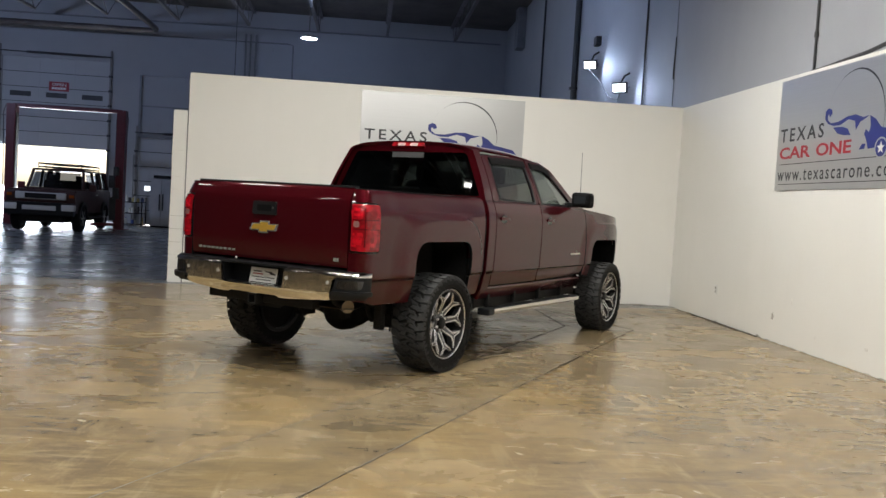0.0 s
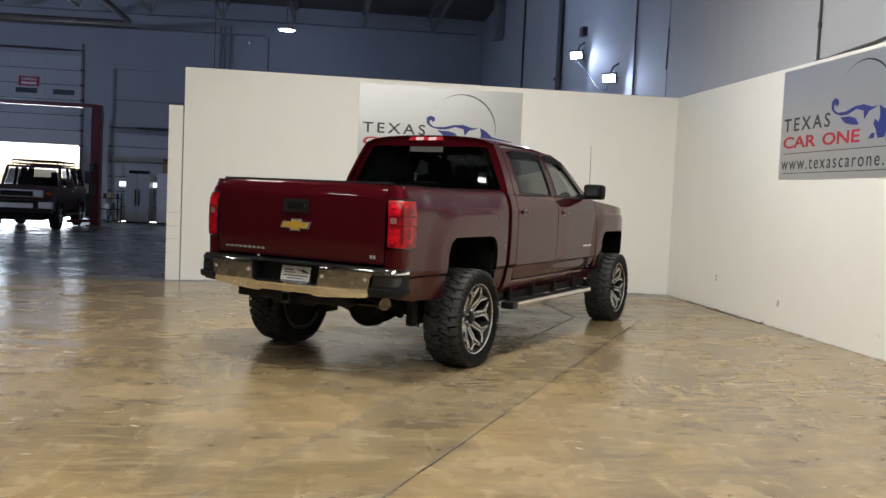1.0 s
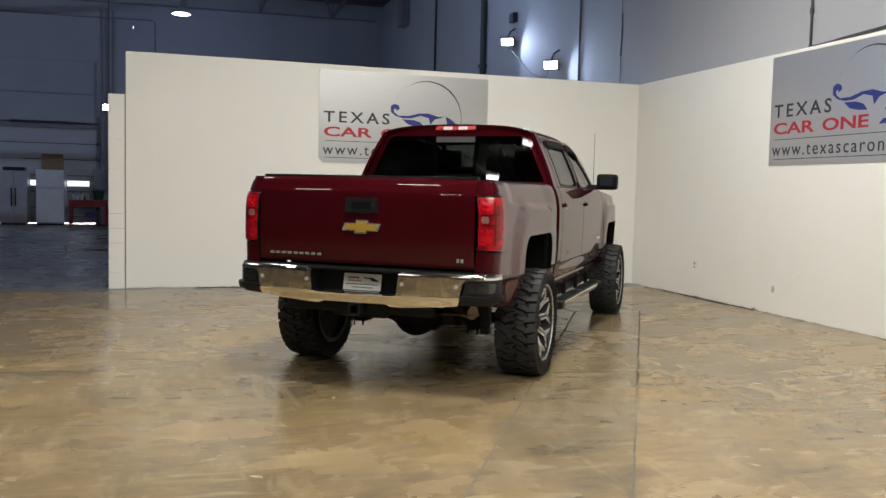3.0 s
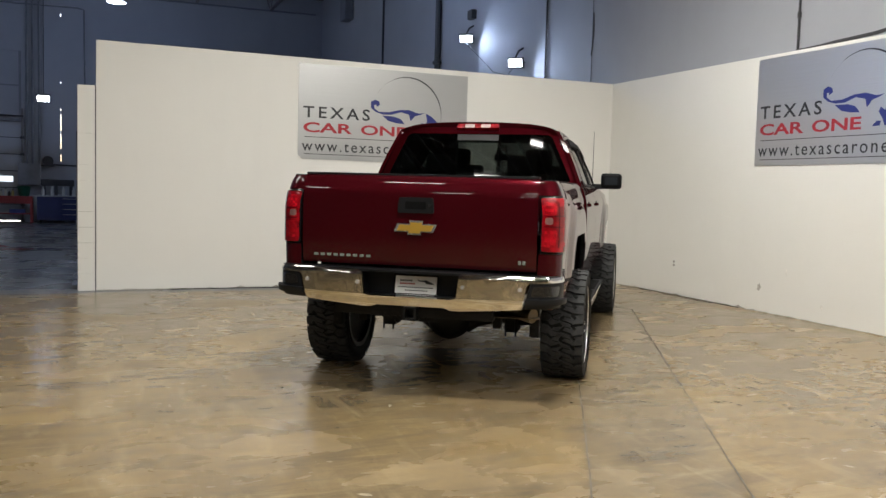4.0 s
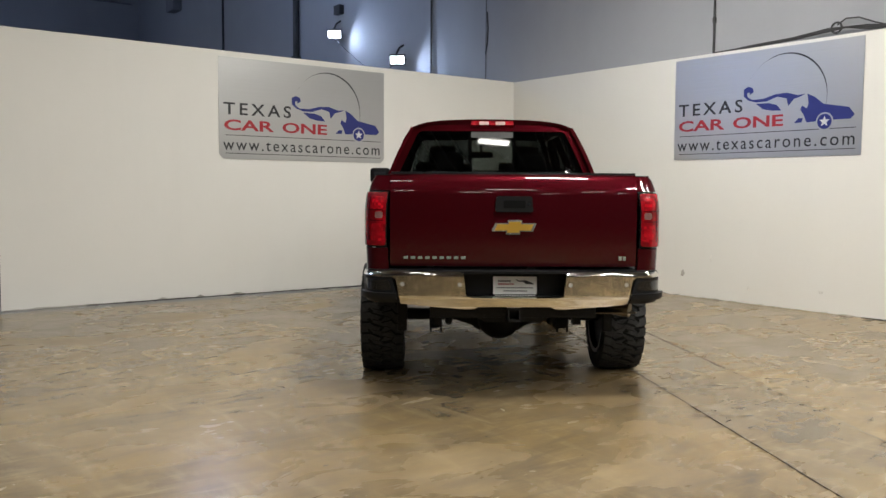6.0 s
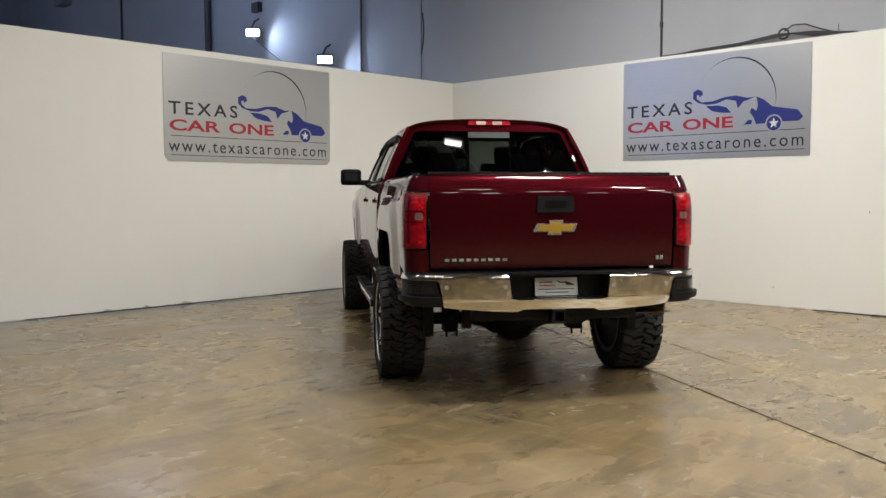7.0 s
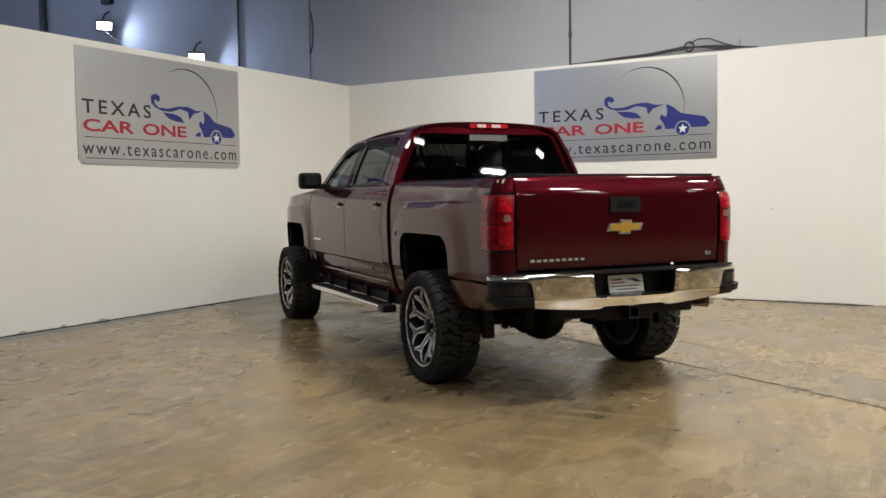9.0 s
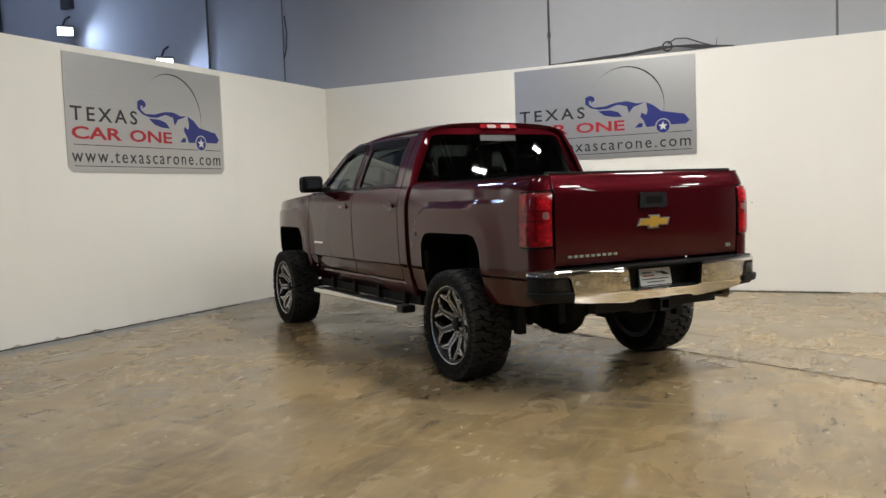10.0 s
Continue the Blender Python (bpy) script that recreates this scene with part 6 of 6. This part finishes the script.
for s in (1, -1):
    for y0, y1, y2, y3 in ((0.80, 1.75, 1.72, 1.0), (1.85, 2.55, 2.52, 1.85), (2.65, 3.42, 3.30, 2.65)):
        g = bmesh.new()
        q = [g.verts.new(p) for p in ((s * 0.842, y0, 1.28), (s * 0.842, y1, 1.28), (s * 0.735, y2, 1.71), (s * 0.735, y3, 1.71))]
        g.faces.new(q)
        bmesh.ops.solidify(g, geom=g.faces[:], thickness=0.012)
        part("side_window", g, SUVGLASS, suv)
    part("mirror", add_box(bmesh.new(), s * 1.02 - 0.10, s * 1.02 + 0.10, 0.72, 0.84, 1.20, 1.40, 0.03), M_LIFT if s < 0 else M_SUV, suv, "", 40)
    part("headlight", lathe([(0.085, -0.875), (0.085, -0.80)], 20, "y", (s * 0.56, 0, 1.02)), M_GREYTRIM, suv, "round headlight", 40)
    part("turn_signal", add_box(bmesh.new(), s * 0.83 - 0.07, s * 0.83 + 0.07, -0.872, -0.80, 0.99, 1.08, 0.02), M_AMBER, suv, "amber turn signal", 40)
    part("bumper_corner", add_box(bmesh.new(), s * 0.76 - 0.17, s * 0.76 + 0.17, -1.0, -0.74, 0.62, 0.80, 0.03), M_GREYTRIM, suv, "silver bumper corner", 40)
    part("fender_flare", prism([(0.62 * math.cos(a) * 0.78 + 0.0, 0.42 + 0.62 * math.sin(a) * 0.78) for a in [math.pi * i / 10 for i in range(11)]] + [(0.40 * math.cos(a), 0.42 + 0.40 * math.sin(a)) for a in [math.pi * (10 - i) / 10 for i in range(11)]], s * 0.06, "x", s * 0.92), M_BLACKPLASTIC, suv)
    part("rear_flare", prism([(2.69 + 0.484 * math.cos(a), 0.42 + 0.484 * math.sin(a)) for a in [math.pi * i / 10 for i in range(11)]] + [(2.69 + 0.40 * math.cos(a), 0.42 + 0.40 * math.sin(a)) for a in [math.pi * (10 - i) / 10 for i in range(11)]], s * 0.06, "x", s * 0.92), M_BLACKPLASTIC, suv)
    part("side_step", tube([(s * 0.95, 0.55, 0.42), (s * 0.95, 2.15, 0.42)], 0.04, 8), M_BLACKPLASTIC, suv)
    part("door_handle", add_box(bmesh.new(), s * 0.94 - 0.02, s * 0.94 + 0.02, 1.55, 1.70, 1.08, 1.11, 0.01), M_GREYTRIM, suv)
    for y in (0.0, 2.69):
        w = part("wheel", add_lathe(bmesh.new(), [(0.25, -0.12), (0.36, -0.125), (0.395, -0.09), (0.40, 0), (0.395, 0.09), (0.36, 0.125), (0.25, 0.12)], 32, "x", (s * 0.83, y, 0.40)), M_RUBBER, suv, "", 40)
        rim = bmesh.new()
        add_lathe(rim, [(0.245, s * 0.83 + s * 0.06), (0.245, s * 0.83 + s * 0.115), (0.22, s * 0.83 + s * 0.115), (0.22, s * 0.83 + s * 0.06)], 28, "x", (0, y, 0.40), True)
        for i in range(6):
            a = math.pi * i / 3
            add_tube(rim, [(s * 0.83 + s * 0.10, y, 0.40), (s * 0.83 + s * 0.10, y + 0.23 * math.cos(a), 0.40 + 0.23 * math.sin(a))], 0.03, 6)
        part("rim", rim, M_GREYTRIM, w, "silver rim", 40)
grille = part("grille", box(-0.68, 0.68, -0.868, -0.80, 0.92, 1.12, 0.04, 3), M_GREYTRIM, suv, "silver grille surround", 40)
part("grille_mesh", box(-0.42, 0.42, -0.876, -0.86, 0.95, 1.09, 0.02), M_BLACKPLASTIC, grille)
bar = part("front_bumper", box(-0.92, 0.92, -0.98, -0.74, 0.47, 0.84, 0.05, 3), M_BLACKPLASTIC, suv, "", 40)
part("bumper_plate", box(-0.45, 0.45, -1.0, -0.97, 0.62, 0.75, 0.02), M_GREYTRIM, bar, "silver bumper panel", 40)
part("hood_scoop", box(-0.5, 0.5, -0.7, 0.4, 1.19, 1.225, 0.02), M_SUV, suv, "", 40)
rack = part("roof_rack", tube([(-0.62, 1.0, 1.98), (0.62, 1.0, 1.98), (0.62, 3.2, 1.98), (-0.62, 3.2, 1.98), (-0.62, 1.0, 1.98)], 0.022, 8), M_BLACKPLASTIC, suv, "dark tubular roof rack", 50)
part("rack_rail", tube([(-0.62, 1.0, 1.88), (0.62, 1.0, 1.88), (0.62, 3.2, 1.88), (-0.62, 3.2, 1.88), (-0.62, 1.0, 1.88)], 0.018, 8), M_BLACKPLASTIC, rack, "", 50)
for x in (-0.62, 0.62):
    for y in (1.0, 1.75, 2.5, 3.2):
        part("rack_post", tube([(x, y, 1.80), (x, y, 1.98)], 0.015, 6), M_BLACKPLASTIC, rack)
for y in (1.3, 1.7, 2.1, 2.5, 2.9):
    part("rack_slat", tube([(-0.62, y, 1.88), (0.62, y, 1.88)], 0.014, 6), M_BLACKPLASTIC, rack)

# ---- things along the far wall ----
M_FRIDGE = surface("fridge_enamel", (0.62, 0.63, 0.64), 0.35, vary=0.06, wear=0.1)
M_FRIDGEGREY = surface("fridge_grey_enamel", (0.34, 0.35, 0.37), 0.38, vary=0.08, wear=0.15)
fr = thing("refrigerator", "grey double-door refrigerator by the far wall", "refrigerator", pose(-7.76, 32.35, 0))
part("body", box(-0.40, 0.40, -0.28, 0.35, 0.05, 1.78, 0.015), M_FRIDGEGREY, fr)
for x0, x1, hx in ((-0.40, -0.004, -0.06), (0.004, 0.40, 0.06)):
    d = part("door", box(x0, x1, -0.35, -0.285, 0.08, 1.76, 0.015), M_FRIDGEGREY, fr)
    part("handle", box(hx - 0.018, hx + 0.018, -0.40, -0.345, 0.62, 1.22, 0.01), M_BLACKPLASTIC, d, "black bar handle")
part("foot_grille", box(-0.38, 0.38, -0.30, -0.2, 0.0, 0.05), M_BLACKPLASTIC, fr)
fr2 = thing("refrigerator", "white top-freezer refrigerator with a box on it", "refrigerator", pose(-6.66, 32.35, 0))
part("body", box(-0.43, 0.43, -0.28, 0.38, 0.05, 1.84, 0.015), M_FRIDGE, fr2)
part("freezer_door", box(-0.43, 0.43, -0.35, -0.285, 1.23, 1.83, 0.015), M_FRIDGE, fr2)
part("door", box(-0.43, 0.43, -0.35, -0.285, 0.08, 1.22, 0.015), M_FRIDGE, fr2)
for z0, z1 in ((0.85, 1.20), (1.25, 1.52)):
    part("handle", box(0.34, 0.37, -0.39, -0.345, z0, z1, 0.008), M_FRIDGE, fr2)
part("foot_grille", box(-0.41, 0.41, -0.30, -0.2, 0.0, 0.05), M_BLACKPLASTIC, fr2)
M_CARD = surface("cardboard", (0.26, 0.17, 0.09), 0.85, vary=0.15)
cb = thing("cardboard_box", "brown cardboard box on top of the white refrigerator", "cardboard box", pose(-6.62, 32.4, 1.841, 0, 0, 6))
part("carton", box(-0.33, 0.33, -0.22, 0.22, 0, 0.40, 0.004), M_CARD, cb)
for s in (-1, 1):
    fl = bmesh.new()
    add_box(fl, -0.32, 0.32, 0, 0.2, 0, 0.004)
    bmesh.ops.transform(fl, matrix=pose(0, s * 0.22, 0.40, 0, 0, 0 if s > 0 else 180) @ pose(0, 0, 0, 35), verts=fl.verts)
    part("flap", fl, M_CARD, cb)
tray = tagged(part("dark_case", box(-8.10, -7.45, 32.15, 32.6, 1.785, 1.90, 0.02), M_BLACKPLASTIC), "flat dark case lying on the grey refrigerator", "case")

# machine and shelf with cans beside the lift
bench = thing("parts_shelf", "low dark shelf crowded with parts and cans", "shelf", pose(-8.85, 32.3, 0))
for z in (0.05, 0.45, 0.85):
    part("shelf_board", box(-0.42, 0.42, -0.30, 0.30, z, z + 0.03), M_CHASSIS, bench)
for x in (-0.41, 0.41):
    for y in (-0.29, 0.29):
        part("upright", box(x - 0.02, x + 0.02, y - 0.02, y + 0.02, 0, 1.05), M_CHASSIS, bench)
rc = random.Random(9)
CANS = [surface("can_white", (0.55, 0.55, 0.52), 0.4), surface("can_yellow", (0.40, 0.33, 0.12), 0.5), surface("can_black", (0.03, 0.03, 0.03), 0.4), surface("can_blue", (0.03, 0.06, 0.25), 0.4)]
for z, n in ((0.081, 5), (0.481, 6), (0.881, 7)):
    for i in range(n):
        h, r = rc.uniform(0.14, 0.30), rc.uniform(0.035, 0.055)
        c = thing("spray_can", "small can or bottle standing on the parts shelf", "can", pose(-8.85 - 0.34 + i * 0.68 / max(1, n - 1), 32.3 + rc.uniform(-0.22, 0.1), z), "cans on the shelf")
        part("can_body", lathe([(r, 0), (r, h * 0.8), (r * 0.4, h * 0.9)], 14, "z"), rc.choice(CANS), c, "", 40)
        part("cap", lathe([(r * 0.4, h * 0.9), (r * 0.4, h)], 10, "z"), rc.choice(CANS), c)
tagged(part("stand_pipe", tube([(-8.95, 32.6, 0), (-8.95, 32.6, 2.6)], 0.03, 8), M_PAINTEDPIPE), "pale upright pipe beside the closed door", "pipe")

# red workbench with bottles
M_REDBENCH = surface("red_bench_paint", (0.27, 0.02, 0.028), 0.45, vary=0.15, wear=0.2)
rbch = thing("workbench", "red steel workbench with an open lower shelf", "workbench", pose(-5.50, 32.2, 0))
part("top", box(-0.58, 0.58, -0.32, 0.34, 0.80, 0.86, 0.008), M_REDBENCH, rbch)
part("apron", box(-0.56, 0.56, -0.30, -0.27, 0.62, 0.80), M_REDBENCH, rbch)
for x in (-0.54, 0.54):
    for y in (-0.28, 0.30):
        part("leg", box(x - 0.03, x + 0.03, y - 0.03, y + 0.03, 0, 0.80), M_REDBENCH, rbch)
part("shelf", box(-0.54, 0.54, -0.28, 0.30, 0.28, 0.31), M_REDBENCH, rbch)
for i, (x, y, h, m) in enumerate(((-5.95, 32.05, 0.24, 0), (-5.83, 32.1, 0.20, 0), (-5.70, 32.0, 0.26, 0), (-5.60, 32.08, 0.16, 2), (-5.5, 32.1, 0.22, 1))):
    b = thing("bottle", "plastic bottle standing on the red workbench", "bottle", pose(x, y, 0.86), "workbench bottles")
    part("bottle_body", lathe([(0.04, 0), (0.042, h * 0.6), (0.018, h * 0.8)], 14, "z"), CANS[m], b, "", 40)
    part("cap", lathe([(0.018, h * 0.8), (0.018, h)], 10, "z"), CANS[2], b)
gbin = thing("green_bin", "dark green plastic bin on the red workbench", "bin", pose(-5.18, 32.15, 0.86))
part("bin_body", add_lathe(bmesh.new(), [(0.15, 0), (0.20, 0.30), (0.21, 0.32), (0.18, 0.31), (0.14, 0.03)], 24, "z"), surface("green_plastic", (0.01, 0.09, 0.05), 0.4), gbin, "", 40)
bx = tagged(part("tool_case", box(-5.60, -5.15, 32.0, 32.4, 0.311, 0.44, 0.02), CANS[3]), "blue tool case on the lower shelf", "tool case")
elec = thing("electrical_cabinet", "grey electrical cabinet on the far wall", "electrical cabinet", pose(-5.08, Y_N - 0.1, 1.2))
part("enclosure", box(-0.33, 0.33, -0.13, 0.09, 0, 0.72, 0.01), M_PAINTEDPIPE, elec)
part("cabinet_door", box(-0.30, 0.30, -0.142, -0.131, 0.03, 0.69, 0.004), M_PAINTEDPIPE, elec)
tagged(part("wall_rail", tube([(-4.6, Y_N - 0.06, 1.92), (-3.4, Y_N - 0.06, 1.88)], 0.025, 6), M_DARKPIPE), "dark rail fixed across the far wall", "rail")
reel = thing("hose_reel", "dark hose reel hung on the far wall", "hose reel", pose(-4.52, Y_N - 0.12, 2.02))
part("drum", lathe([(0.17, -0.08), (0.17, -0.06), (0.10, -0.06), (0.10, 0.06), (0.17, 0.06), (0.17, 0.08)], 20, "y"), M_DARKPIPE, reel, "", 40)
part("frame", box(-0.20, 0.20, -0.02, 0.10, -0.17, -0.13), M_DARKPIPE, reel)

# blue tool chest
M_CHEST = surface("blue_chest_paint", (0.012, 0.022, 0.10), 0.4, vary=0.15, wear=0.15)
tc = thing("tool_chest", "dark blue tool chest with drawers and a pale cluttered top", "tool chest", pose(-4.1, 32.2, 0))
part("carcass", box(-0.70, 0.70, -0.30, 0.34, 0.10, 0.86, 0.015), M_CHEST, tc)
part("worktop", box(-0.74, 0.74, -0.34, 0.36, 0.86, 0.90, 0.008), M_FRIDGEGREY, tc)
for i in range(4):
    d = part("drawer", box(0.02, 0.66, -0.318, -0.30, 0.16 + i * 0.17, 0.31 + i * 0.17, 0.005), M_CHEST, tc)
    part("drawer_pull", box(0.06, 0.62, -0.332, -0.317, 0.28 + i * 0.17, 0.295 + i * 0.17), M_GREYTRIM, d)
part("cupboard_door", box(-0.66, -0.02, -0.318, -0.30, 0.16, 0.82, 0.005), M_CHEST, tc)
for x in (-0.6, 0.6):
    for y in (-0.22, 0.26):
        part("caster", lathe([(0.05, -0.02), (0.05, 0.02)], 12, "x", (x, y, 0.05)), M_RUBBER, tc)
vice = thing("grinder", "dark bench machine on the tool chest", "bench grinder", pose(-4.25, 32.3, 0.90))
part("machine_base", box(-0.45, 0.55, -0.1, 0.12, 0.30, 0.52, 0.03), M_DARKPIPE, vice, "", 40)
for x in (-0.35, 0.0, 0.45):
    part("support", box(x - 0.05, x + 0.05, -0.08, 0.1, 0, 0.31), M_DARKPIPE, vice)
for i, (x, h) in enumerate(((-4.62, 0.28), (-4.35, 0.30), (-4.02, 0.30), (-3.72, 0.26))):
    b = thing("bottle", "pale plastic bottle on the tool chest", "bottle", pose(x, 32.0, 0.90), "tool chest bottles")
    part("bottle_body", lathe([(0.045, 0), (0.047, h * 0.6), (0.018, h * 0.82)], 14, "z"), CANS[0], b, "", 40)
    part("cap", lathe([(0.018, h * 0.82), (0.018, h)], 10, "z"), CANS[0], b)

# low slab and dark steel cabinet behind the white wall
structure("raised_slab", box(-3.42, X_E - 0.003, WALL_Y + 0.21, 24.3, 0.0, 0.05, 0.008), M_FLOOR_FAR, "low raised concrete slab behind the white wall", "slab")
sc = thing("storage_container", "large dark grey steel storage cabinet behind the white wall", "storage cabinet", pose(-3.52, 24.42, 0))
part("carcass", box(0, 4.4, 0, 2.2, 0.06, 2.62, 0.02), surface("dark_cabinet_steel", (0.085, 0.087, 0.09), 0.4, 0.3, vary=0.12), sc)
part("plinth", box(0.03, 4.37, 0.03, 2.17, 0, 0.06), M_CHASSIS, sc)
for i in range(1, 4):
    part("panel_seam", box(1.1 * i - 0.006, 1.1 * i + 0.006, -0.003, 0.002, 0.08, 2.60), M_CHASSIS, sc)
